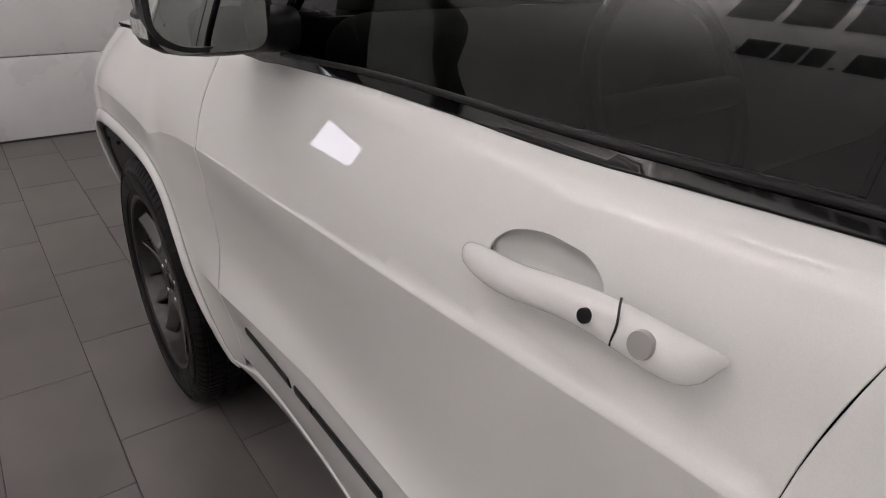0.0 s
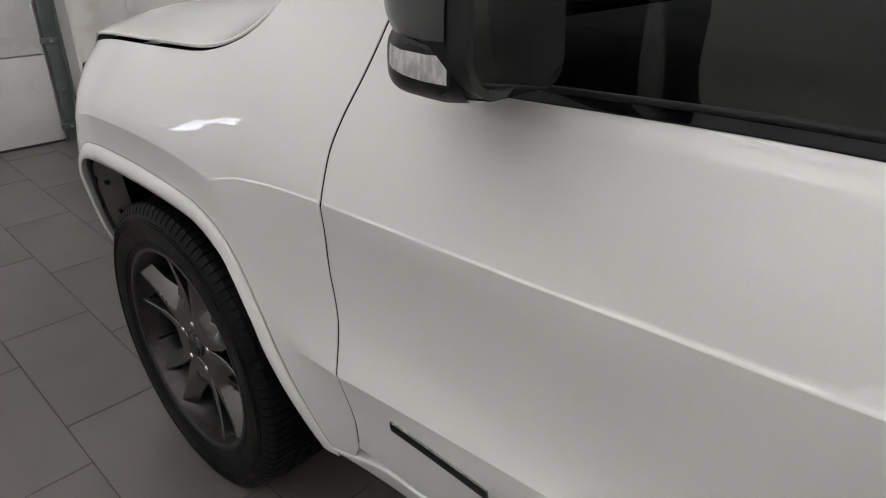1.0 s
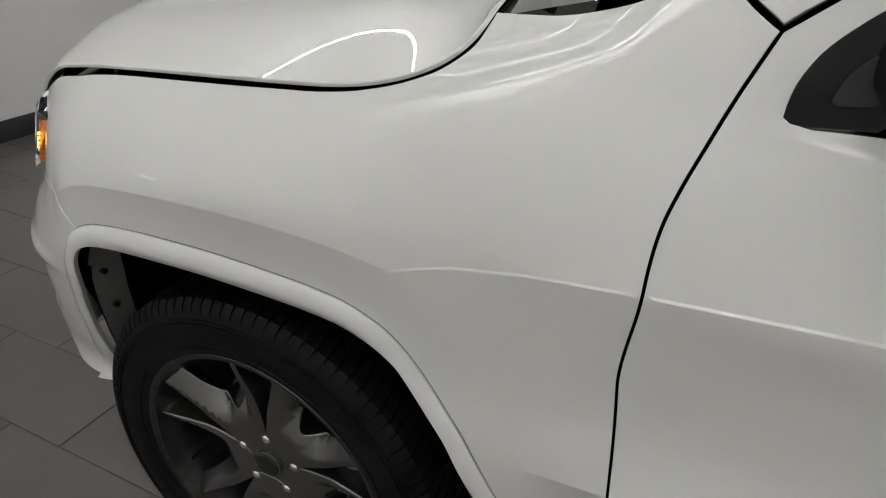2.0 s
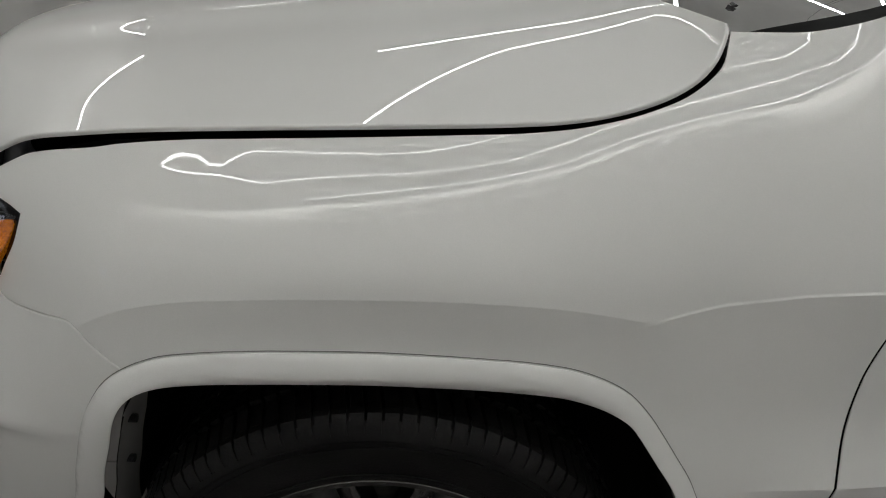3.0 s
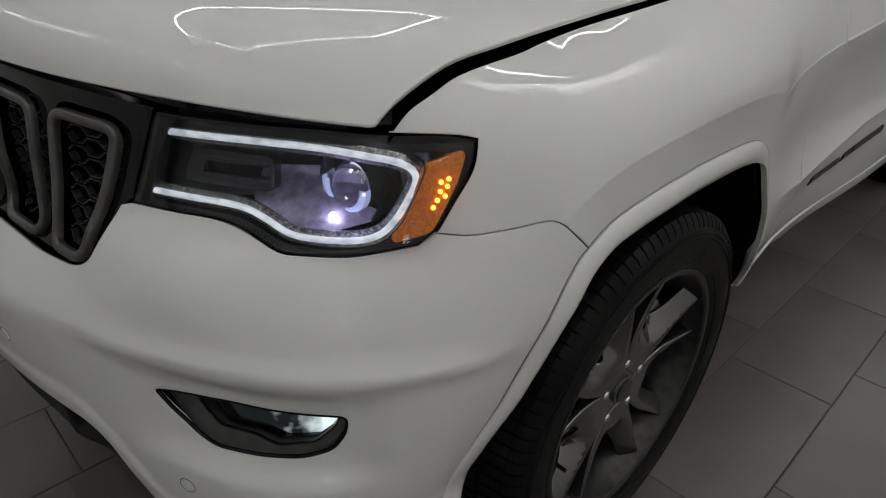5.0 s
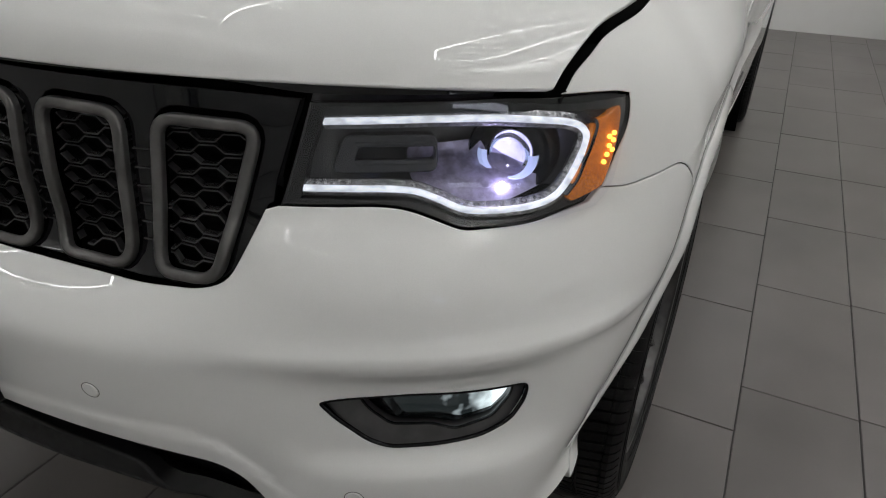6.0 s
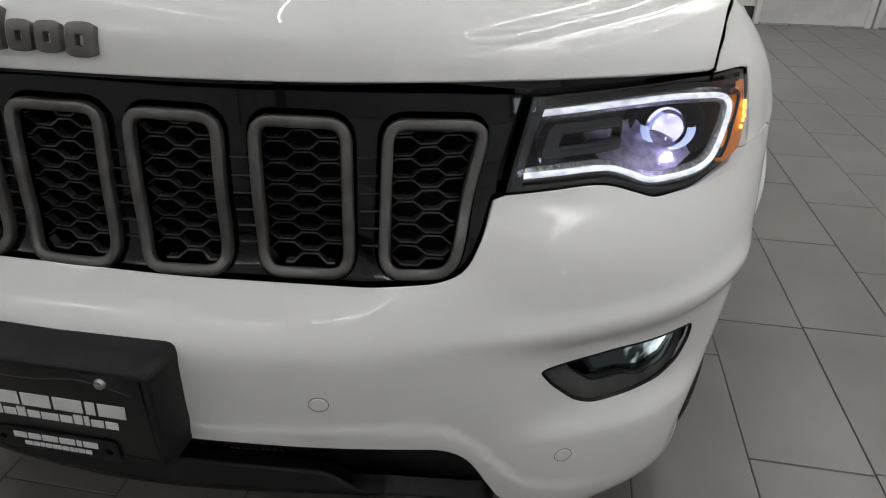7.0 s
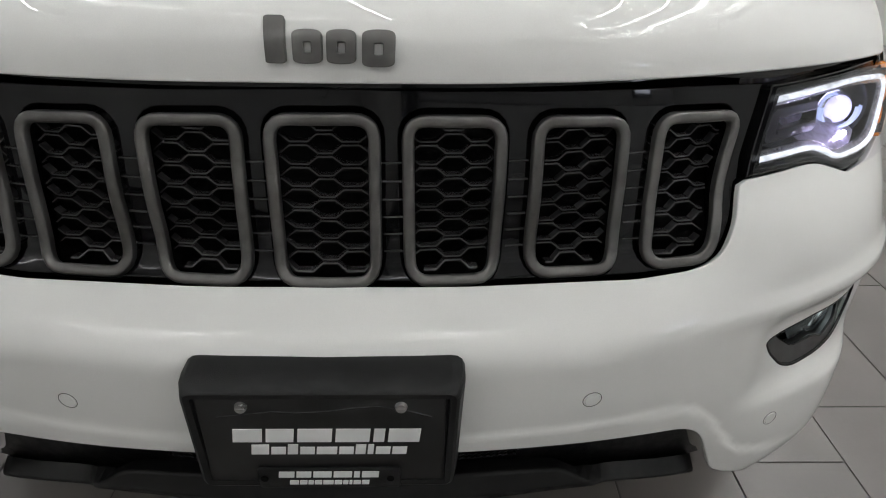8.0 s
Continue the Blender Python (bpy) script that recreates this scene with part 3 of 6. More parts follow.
# ---- the car: body panels ----
car = tagged(new("car"), "white sport utility car with black trim, lamps lit", "car")

ARCH = ((1.955, .385), (1.929, .45), (1.905, .5), (1.88, .55), (1.855, .6), (1.831, .65), (1.797, .70), (1.762, .75), (1.715, .786), (1.65, .804), (1.53, .814), (1.40, .818), (1.28, .817), (1.195, .812), (1.148, .793), (1.124, .75), (1.106, .70), (1.086, .65), (1.068, .60), (1.045, .55), (1.022, .49), (1.005, .44), (.99, .39))
FLARE_OUT = ((2.0, .38), (1.969, .45), (1.942, .5), (1.914, .55), (1.888, .6), (1.862, .65), (1.829, .70), (1.794, .75), (1.757, .795), (1.71, .828), (1.65, .848), (1.585, .856), (1.455, .863), (1.33, .863), (1.20, .852), (1.143, .830), (1.108, .795), (1.085, .75), (1.065, .70), (1.045, .65), (1.027, .60), (1.004, .55), (.98, .49), (.963, .44), (.948, .38))
DOOR_GAP = ((2.128, 1.236), (2.11, 1.19), (2.085, 1.12), (2.065, 1.055), (2.058, .99), (2.058, .962), (2.05, .815), (2.066, .647))
DOOR_GAP_LOW = ((2.066, .647), (2.076, .58), (2.082, .52), (2.075, .46))
LAMP_TOP = ((.592, .989), (.69, .990), (.80, .991), (.88, .987), (.965, .984), (.988, .980))
LAMP_OUT = ((.988, .980), (.985, .962), (.958, .912), (.933, .874), (.918, .863))
LAMP_LOW = ((.918, .863), (.86, .853), (.785, .850), (.755, .852), (.73, .861), (.70, .871), (.62, .876), (.553, .876))
FLARE_UNDER = tuple((1.44 + (s - 1.44) * .985, .40 + (z - .40) * .985) for s, z in FLARE_OUT)
SEAM = ((.937, .877), (.965, .873), (1.025, .875), (1.075, .879), (1.10, .868), (1.145, .824))
GRILLE_LOW = ((0, .783), (.215, .779), (.365, .776), (.44, .780), (.48, .789), (.503, .808), (.52, .838), (.538, .872))
LOW_OPEN = ((.57, .398), (.553, .41), (.525, .455), (.505, .497), (.48, .53), (.44, .546), (.35, .554), (.25, .561), (.165, .565), (0, .567))


def rev(p):
    return tuple(reversed(p))


def crease_rows(fn, x0, x1, step=.012, d=(-.004, -.0004, .0006, .0014, .0022, .003, .004, .008)):
    return [[(s_of_x(x), float(fn(x)) + k) for x in np.arange(x0, x1, step)] for k in d]


BELT_LINE = np.array(((2.13, 1.152), (2.175, 1.154), (2.345, 1.161), (2.485, 1.171), (2.71, 1.182), (3.065, 1.194), (3.238, 1.205)))
BELT_ROWS = [[(q, float(np.interp(q, BELT_LINE[:, 0], BELT_LINE[:, 1])) - k) for q in np.arange(2.14, 3.22, .012)] for k in (.0035, .0075, .0115, .0155, .0195, .0235, .0275)]
CREASES = crease_rows(door_crease, .28, 3.0) + crease_rows(sill_crease, .5, 2.4) + crease_rows(arch_crest, -.34, .30)


def both(name, me, parent, label=""):
    """The left-hand part and its twin on the right."""
    return part(name, me, parent, label), part(name, mirrored(me), parent, label)


# front fender
fender = path(HOOD_SIDE, ((1.825, 1.222), (1.89, 1.226), (1.955, 1.238), (2.015, 1.262), (2.06, 1.29)), ((2.06, 1.29), (2.095, 1.258), (2.128, 1.236)), DOOR_GAP, DOOR_GAP_LOW,
              ((2.075, .46), (2.05, .405)), ((2.05, .405), FLARE_UNDER[0]), FLARE_UNDER[:15], (FLARE_UNDER[14], (1.17, .834), (1.145, .824)), rev(SEAM), ((.937, .877), (.958, .912), (.985, .962), (.988, .980)), rev(LAMP_TOP)[:2], step=.008)
fender = shifted(fender, .0031)
both("front_fender", panel("front_fender", body, fender, PAINT, rows=CREASES, step=.015, rim=.0015, lip=.0012), car)

# front door, its window and belt trim
BELT = ((3.24, 1.205), (3.065, 1.194), (2.955, 1.188), (2.71, 1.182), (2.595, 1.178), (2.485, 1.171), (2.345, 1.161), (2.245, 1.153), (2.175, 1.152))
WIN_FRONT = ((2.175, 1.152), (2.152, 1.156), (2.149, 1.175), (2.155, 1.20), (2.175, 1.232), (2.215, 1.268), (2.30, 1.325), (2.52, 1.46), (2.72, 1.56))
REAR_GAP = ((3.24, 1.206), (3.224, 1.149), (3.208, 1.06), (3.2, .85), (3.19, .62), (3.15, .46))
door_out = path(rev(DOOR_GAP_LOW), rev(DOOR_GAP), ((2.128, 1.236), (2.165, 1.265), (2.26, 1.335), (2.50, 1.48), (2.70, 1.585)), ((2.70, 1.585), (2.95, 1.625), (3.24, 1.635)), ((3.24, 1.635), (3.24, 1.206)), REAR_GAP, ((3.15, .46), (2.6, .445), (2.075, .46)), step=.01)
window_out = path(BELT, WIN_FRONT, ((2.72, 1.56), (2.95, 1.597), (3.225, 1.605)), ((3.225, 1.605), (3.225, 1.204)), step=.01)
POCKET = rounded(((2.905, 1.098), (2.925, 1.122), (2.965, 1.134), (3.02, 1.133), (3.045, 1.115), (3.035, 1.085), (2.98, 1.072), (2.925, 1.078)), .02, 5, .006)
door_mesh = panel("door_skin", body, shifted(door_out, .0031), PAINT, holes=(window_out, POCKET), rows=CREASES + BELT_ROWS, step=.016, rim=.0015, lip=.0012)
glass_out = shifted(path(((3.2, 1.222), (3.065, 1.214), (2.835, 1.202), (2.67, 1.193), (2.42, 1.186), (2.29, 1.186)), ((2.29, 1.186), (2.36, 1.25), (2.55, 1.41), (2.74, 1.545)), ((2.74, 1.545), (2.95, 1.58), (3.165, 1.59)), ((3.165, 1.59), (3.165, 1.222)), step=.012), .0)
trim_mesh = panel("belt_trim", lambda s, z: body(s, z, .0045 * np.exp(-((z - 1.19) / .03) ** 2)), shifted(window_out, .0015), BLACK_GLOSS, holes=(glass_out,), step=.009, rim=.012)
SAIL = rounded(((2.182, 1.176), (2.284, 1.187), (2.335, 1.232), (2.395, 1.305), (2.335, 1.300), (2.235, 1.245), (2.195, 1.208)), .012, 5, .01)
sail_mesh = panel("sail_panel", lambda s, z: body(s, z, .0065), SAIL, FOG_SATIN_DARK, step=.012, rim=.006, lip=.001)
strip_mesh = band("weatherstrip", lambda s, z: body(s, z, .004), curve([(s, z + .016) for s, z in reversed(BELT) if s > 2.26], .02), BLACK_PLASTIC, .008, .006)
glass_mesh = panel("window_pane", lambda s, z: body(s, z, -.006), shifted(glass_out, -.004), GLASS_DARK, step=.03, rim=0)
pocket_mesh = panel("handle_recess", lambda s, z: body(s, z, -.0015 - .021 * np.exp(-((s - 2.975) / .062) ** 4 - ((z - 1.104) / .028) ** 4)), shifted(POCKET, -.003), PAINT, step=.006, rim=0)


def handle_mesh(s0, s1):
    """A pull handle: a bowed bar whose ends run into the door."""
    n, m, P = 56, 20, []
    for i in range(n):
        u = i / (n - 1)
        s = s0 + (s1 - s0) * u
        z = 1.087 + .0255 * float(smooth(0, .72, u))
        end = (1 - abs(2 * u - 1) ** (5 if u < .5 else 16)) ** .5
        w = .0158 * end * (.86 + .14 * float(smooth(.55, .9, u))) + 1e-4
        bow = .031 * (1 - abs(2 * u - 1) ** (5 if u < .5 else 14)) ** .55 * (.55 + .45 * float(smooth(.05, .42, u)))
        thick = .0095 * (.3 + .7 * end)
        for j in range(m):
            t = 2 * math.pi * j / m
            dz = math.copysign(abs(math.sin(t)) ** .7, math.sin(t)) * w
            o = bow + math.copysign(abs(math.cos(t)) ** .8, math.cos(t)) * thick - .004 - .004 * (dz / .02) ** 2
            P.append(body(np.array(s), np.array(z + dz), o))
    faces = [(i * m + j, (i + 1) * m + j, (i + 1) * m + (j + 1) % m, i * m + (j + 1) % m) for i in range(n - 1) for j in range(m)] + [tuple(range(m)), tuple(range((n - 1) * m, n * m))]
    bm = bmesh.new()
    vs = [bm.verts.new(tuple(map(float, v))) for v in P]
    for q in faces:
        bm.faces.new([vs[i] for i in q])
    return from_bm("door_handle", bm, PAINT)


def disc_on(s, z, r, out, h, mat, name, n=24):
    """A flat round button standing on the body."""
    c, nn = body(np.array(s), np.array(z), out), normals_of(body, np.array([(s, z)]))[0]
    bm = bmesh.new()
    mt = Matrix.Translation(Vector(c)) @ Vector(nn).to_track_quat("Z", "Y").to_matrix().to_4x4()
    bmesh.ops.create_cone(bm, cap_ends=True, segments=n, radius1=r, radius2=r * .92, depth=h, matrix=mt)
    return from_bm(name, bm, mat)


COVER_F = panel("pillar_cover", lambda s, z: body(s, z, .002), path(((3.17, 1.206), (3.236, 1.211)), ((3.236, 1.211), (3.236, 1.60)), ((3.236, 1.60), (3.17, 1.60)), ((3.17, 1.60), (3.17, 1.206)), step=.02), BLACK_GLOSS, step=.02, rim=.004)
COVER_R = panel("pillar_cover", lambda s, z: body(s, z, .002), path(((3.247, 1.212), (3.30, 1.214)), ((3.30, 1.214), (3.30, 1.60)), ((3.30, 1.60), (3.247, 1.60)), ((3.247, 1.60), (3.247, 1.212)), step=.02), BLACK_GLOSS, step=.02, rim=.004)
HANDLE = handle_mesh(2.878, 3.148)
for k in (0, 1):
    flip_side = (lambda me: me) if k == 0 else mirrored
    front_door = part("front_door", flip_side(door_mesh), car)
    part("belt_trim", flip_side(trim_mesh), front_door, "gloss black window trim")
    pane = part("window_pane", flip_side(glass_mesh), front_door, "dark tinted side window")
    pane.visible_shadow = False
    part("weatherstrip", flip_side(strip_mesh), front_door, "black rubber weatherstrip")
    part("sail_panel", flip_side(sail_mesh), front_door, "satin dark panel behind the mirror foot")
    part("handle_recess", flip_side(pocket_mesh), front_door)
    part("door_handle", flip_side(HANDLE), front_door, "white pull handle with lock and black sensor")
    part("lock_cylinder", flip_side(disc_on(3.105, 1.116, .0105, .0365, .005, LOCK_GREY, "lock_cylinder")), front_door, "round key lock")
    part("handle_sensor", flip_side(disc_on(3.056, 1.113, .0062, .0365, .005, BLACK_GLOSS, "handle_sensor")), front_door, "small black button")
    part("handle_joint", flip_side(band("handle_joint", lambda s, z: body(s, z, .0365 - .005 * ((z - 1.118) / .02) ** 2), curve(((3.077, 1.135), (3.083, 1.12), (3.081, 1.102)), .003), LAMP_GREY, .0018, .0012)), front_door)
    part("pillar_cover", flip_side(COVER_F), front_door, "gloss black pillar cover")
    # nameplate on the lower door, as plain bars
    for a, b, z0, z1 in ((2.19, 2.392, .604, .604), (2.42, 2.49, .606, .610), (2.497, 2.73, .610, .622)):
        bar = curve(((a, z0), ((a + b) / 2, (z0 + z1) / 2), (b, z1)), .01)
        part("name_bar", flip_side(band("name_bar", body, bar, BLACK_GLOSS, .026, .0045)), front_door, "black raised nameplate bar")

# rear door and quarter, plain, to close the car
rear_door = path(((3.243, 1.635), (3.241, 1.206), (3.225, 1.149), (3.209, 1.06), (3.201, .85), (3.191, .62), (3.152, .46)), ((3.152, .46), (3.75, .45)), ((3.75, .45), (3.83, .62), (3.98, .80), (4.1, .86)), ((4.1, .86), (4.16, 1.0), (4.15, 1.2)), ((4.15, 1.2), (4.0, 1.6)), ((4.0, 1.6), (3.6, 1.635), (3.243, 1.635)), step=.02)
rear_win = path(((3.285, 1.21), (3.7, 1.24), (4.08, 1.265)), ((4.08, 1.265), (3.95, 1.57)), ((3.95, 1.57), (3.6, 1.6), (3.285, 1.605)), ((3.285, 1.605), (3.285, 1.21)), step=.02)
rd = panel("rear_door", body, shifted(rear_door, -.0008), PAINT, holes=(rear_win,), rows=crease_rows(door_crease, 1.75, 3.0, .03), step=.03)
rw = panel("rear_pane", lambda s, z: body(s, z, -.006), shifted(rear_win, -.004), GLASS_DARK, step=.05, rim=0)
quarter = path(((4.006, 1.6), (4.156, 1.2), (4.166, 1.0), (4.106, .862)), ((4.106, .862), (4.3, .885), (4.55, .86), (4.7, .78), (4.79, .62), (4.82, .46)), ((4.82, .46), (5.2, .42), (5.6, .42), (6.0, .42)), ((6.0, .42), (6.0, 1.0)), ((6.0, 1.0), (5.75, 1.05), (5.5, 1.3), (5.2, 1.62)), ((5.2, 1.62), (4.6, 1.64), (4.006, 1.6)), step=.03)
qm = panel("rear_quarter", body, quarter, PAINT, step=.04)
for k in (0, 1):
    flip_side = (lambda me: me) if k == 0 else mirrored
    d = part("rear_door", flip_side(rd), car)
    part("rear_pane", flip_side(rw), d, "dark tinted rear side window").visible_shadow = False
    part("pillar_cover", flip_side(COVER_R), d, "gloss black pillar cover")
    part("rear_quarter", flip_side(qm), car)

# flares over the front wheels
FLARE = shifted(path(FLARE_OUT, ((.948, .38), (.99, .39)), rev(ARCH), ((1.955, .385), (2.0, .38)), step=.008), .0012)


FLARE_LINE = np.asarray(curve(FLARE_OUT, .012))


def off_line(line, q):
    """Distance of points from a polyline."""
    a, d = line[:-1], np.diff(line, axis=0)
    out = []
    for k in range(0, len(q), 1500):
        w = q[k:k + 1500, None] - a[None]
        t = np.clip((w * d[None]).sum(-1) / (d * d).sum(-1)[None], 0, 1)
        out.append(np.sqrt(((w - t[..., None] * d[None]) ** 2).sum(-1)).min(1))
    return np.concatenate(out)


def flare_chart(s, z):
    """The body, swelling into a rounded moulding towards the wheel opening."""
    t = np.clip(off_line(FLARE_LINE, np.stack([np.ravel(s), np.ravel(z)], -1)).reshape(np.shape(s)) / .05, 0, 1.3)
    low = smooth(.40, .62, z)
    return body(s, z, .003 + (.002 + .008 * low) * np.sin(np.minimum(t, .5) * math.pi) ** .7 - .012 * smooth(.55, 1.1, t))


both("wheel_arch_flare", panel("wheel_arch_flare", flare_chart, FLARE, PAINT, step=.009, rim=.012, lip=.0018), car)

# thin grey bead along the flare: the seam's shade as a colour
seam_line = shifted(FLARE, -.0012)[:len(curve(FLARE_OUT, .008)) - 1]
both("flare_seam_shade", band("flare_seam_shade", body, seam_line, SEAM_SHADE, .0012, .0008), car)

# bumper cover
half = path(GRILLE_LOW, rev(LAMP_LOW), ((.918, .863), (.937, .877)), SEAM, ((1.145, .824), (1.116, .79), (1.095, .745), (1.055, .65), (1.036, .60), (1.013, .55), (.989, .49), (.972, .44), (.955, .39)), ((.955, .39), (.87, .385), (.75, .372), (.64, .36), (.57, .398)), LOW_OPEN, step=.009)
half = half[(half[:, 0] > 1e-4)]
bumper = np.r_[[(0, .783)], half, [(0, .567)], (half * (-1, 1))[::-1]]
FOG = rounded(((.584, .646), (.70, .655), (.840, .649), (.838, .620), (.820, .588), (.785, .573), (.73, .568), (.668, .566), (.642, .577), (.606, .613)), .014, 5, .006)
bm_mesh = panel("front_bumper", body, shifted(bumper, .0014), PAINT, holes=(FOG, FOG * (-1, 1)), step=.011, rim=.009, lip=.0022)
front_bumper = part("front_bumper", bm_mesh, car)


def ring_on(s, z, r, mat, name):
    n = 28
    line = np.array([(s + r * math.cos(t), z + r * math.sin(t)) for t in (2 * math.pi * i / n for i in range(n))])
    return band(name, body, line, mat, .0009, .0004, closed=True)


for s, z in ((.3155, .636), (.625, .498), (-.3155, .636), (-.625, .498)):
    sensor = part("parking_sensor", disc_on(s, z, .0105, .0, .0022, PAINT, "parking_sensor"), front_bumper, "round white parking sensor")
    for r in (.0086, .0118):
        part("sensor_ring", ring_on(s, z, r, LAMP_GREY, "sensor_ring"), front_bumper)

# hood
hood_out = np.r_[[(a, 0.0) for a in np.linspace(-.995, .995, 110)], [(1.0, b) for b in np.linspace(.005, .995, 110)], [(a, 1.0) for a in np.linspace(.995, -.995, 90)], [(-1.0, b) for b in np.linspace(.995, .005, 110)]]
part("hood", panel("hood", hood, hood_out * (.998, .996) + (0, .002), PAINT, step=.02, rim=.006, lip=.003), car, "white hood with a raised middle")

# near-black sheet behind all gaps, their shade put into its colour, and wheel wells
both("gap_shade_sheet", panel("gap_shade_sheet", lambda s, z: body(s, z, -.028 - .07 * (1 - smooth(.93, 1.0, np.abs(s)))), path(((.0, .42), (0, 1.0)), ((0, 1.0), (.86, .985)), ((.86, .985), (.95, 1.03), (1.3, 1.07), (1.75, 1.14), (1.84, 1.2)), ((1.84, 1.2), (2.1, 1.2)), ((2.1, 1.2), (2.5, 1.14), (3.2, 1.16), (4.1, 1.2)), ((4.1, 1.2), (4.0, .5)), ((4.0, .5), (2.2, .45), (2.0, .42)),
     ((2.0, .42), (1.96, .5), (1.88, .65), (1.80, .77), (1.70, .845), (1.45, .872), (1.2, .86), (1.11, .79), (1.04, .62), (.96, .42)), ((.96, .42), (.5, .44), (0, .42)), step=.02), SHADE_BLACK, step=.05, rim=0), car)


def shaft(name, line, depth_in, mat):
    """A dark wall that runs inward from a line on the side."""
    a = body(line[:, 0], line[:, 1], -.012)
    b = a.copy()
    b[:, 1] += depth_in
    n = len(a)
    return mesh_of(name, np.r_[a, b], [(i, i + 1, n + i + 1, n + i) for i in range(n - 1)], mat)


well = curve(ARCH, .02)
flap_line = curve(ARCH[14:], .02)
flap_a = body(flap_line[:, 0], flap_line[:, 1], -.014)
flap_b = flap_a + np.array([.01, .06, 0])
n = len(flap_a)
both("splash_flap", mesh_of("splash_flap", np.r_[flap_a, flap_b], [(i, i + 1, n + i + 1, n + i) for i in range(n - 1)], material("grey_inner_flap", (.16, .157, .153), .6)), car, "light grey inner edge of the wheel opening")
for q, w in ((4, .35), (9, .45)):
    c = flap_a[min(q, n - 1)] * (1 - w) + flap_b[min(q, n - 1)] * w
    both("flap_clip", from_bm("flap_clip", tube_bm(c + np.array([-.004, 0, 0]), c + np.array([.008, 0, 0]), .006, 10), BLACK_PLASTIC), car)
both("wheel_well_liner", shaft("wheel_well_liner", well, .36, SHADE_BLACK), car)
both("wheel_well_back", mesh_of("wheel_well_back", [(-.5, -.57, .2), (.6, -.57, .2), (.6, -.57, 1.05), (-.5, -.57, 1.05)], [(0, 1, 2, 3)], SHADE_BLACK), car)
# sill under the doors
sill = path(((1.975, .392), (2.03, .405), (2.15, .44), (2.6, .442), (3.2, .448), (3.75, .445)), ((3.75, .445), (3.75, .36)), ((3.75, .36), (2.6, .345), (2.05, .34), (1.98, .35)), ((1.98, .35), (1.975, .392)), step=.015)
both("sill", panel("sill", lambda s, z: body(s, z, .004 - .02 * smooth(.40, .34, z)), sill, PAINT, step=.02, rim=.05, lip=.006), car)

# hood-to-lamp shelf: black strip over grille and lamps
strip = np.r_[[(s, .992 + .014 * (1 - smooth(.45, .62, abs(s)))) for s in np.linspace(-.885, .885, 90)], [(s, 1.03) for s in np.linspace(.885, -.885, 90)]]
part("hood_seal", panel("hood_seal", lambda s, z: body(s, z, -.02), strip, BLACK_GLOSS, step=.03, rim=0), car, "black seal under the hood lip")

# gutter under the hood's edge, near-black so that it carries the gap's shade
g_line = curve(HOOD_SIDE, .012)
g_edge = body(g_line[:, 0], g_line[:, 1])
g_rows = [g_edge + np.array(o) for o in ((0, .001, -.004), (0, .002, -.022), (.002, .03, -.026), (.004, .09, -.022))]
n = len(g_edge)
both("hood_gutter", mesh_of("hood_gutter", np.concatenate(g_rows), [(k * n + i, k * n + i + 1, (k + 1) * n + i + 1, (k + 1) * n + i) for k in range(3) for i in range(n - 1)], SHADE_BLACK), car)

# ---- the car: grille, lamps, plate ----
SLOTS = (
    ((-.060, .977), (.060, .977), (.0575, .787), (-.0575, .787)),
    ((.097, .976), (.209, .974), (.203, .787), (.0985, .787)),
    ((.253, .973), (.363, .968), (.356, .787), (.249, .788)),
    ((.413, .967), (.532, .960), (.478, .793), (.398, .789)),
)
grille_out = np.r_[[(s, z) for s, z in curve(GRILLE_LOW, .01)], [(.545, .876), (.55, .90)], curve(((.55, .90), (.583, .99)), .015), curve(((.583, .99), (.45, .998), (0, 1.008)), .02)]
grille_out = grille_out[grille_out[:, 0] > 1e-4]
grille_out = np.r_[[(0, .783)], grille_out, [(0, 1.008)], (grille_out * (-1, 1))[::-1]]
slots = [rounded(p, .024, 6, .008) for p in SLOTS]
slots += [s * (-1, 1) for s in slots[1:]]
grille = part("grille", panel("grille", lambda s, z: body(s, z, -.012), shifted(grille_out, .002), BLACK_GLOSS, holes=[shifted(s, -.0125) for s in slots], step=.02, rim=.03), car, "gloss black grille with seven slots")
# sheet behind the mesh; the shade of the depth is in its near-black
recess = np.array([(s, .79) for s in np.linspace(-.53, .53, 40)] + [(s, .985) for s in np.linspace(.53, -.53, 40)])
part("grille_backing", panel("grille_backing", lambda s, z: body(s, z, -.06), recess, SHADE_BLACK, step=.04, rim=0), grille)
PITCH_S, PITCH_Z = .0315, .0262
MESH_GREY = material("dark_grey_mesh_plastic", (.034, .033, .034), .24, spec=.6)


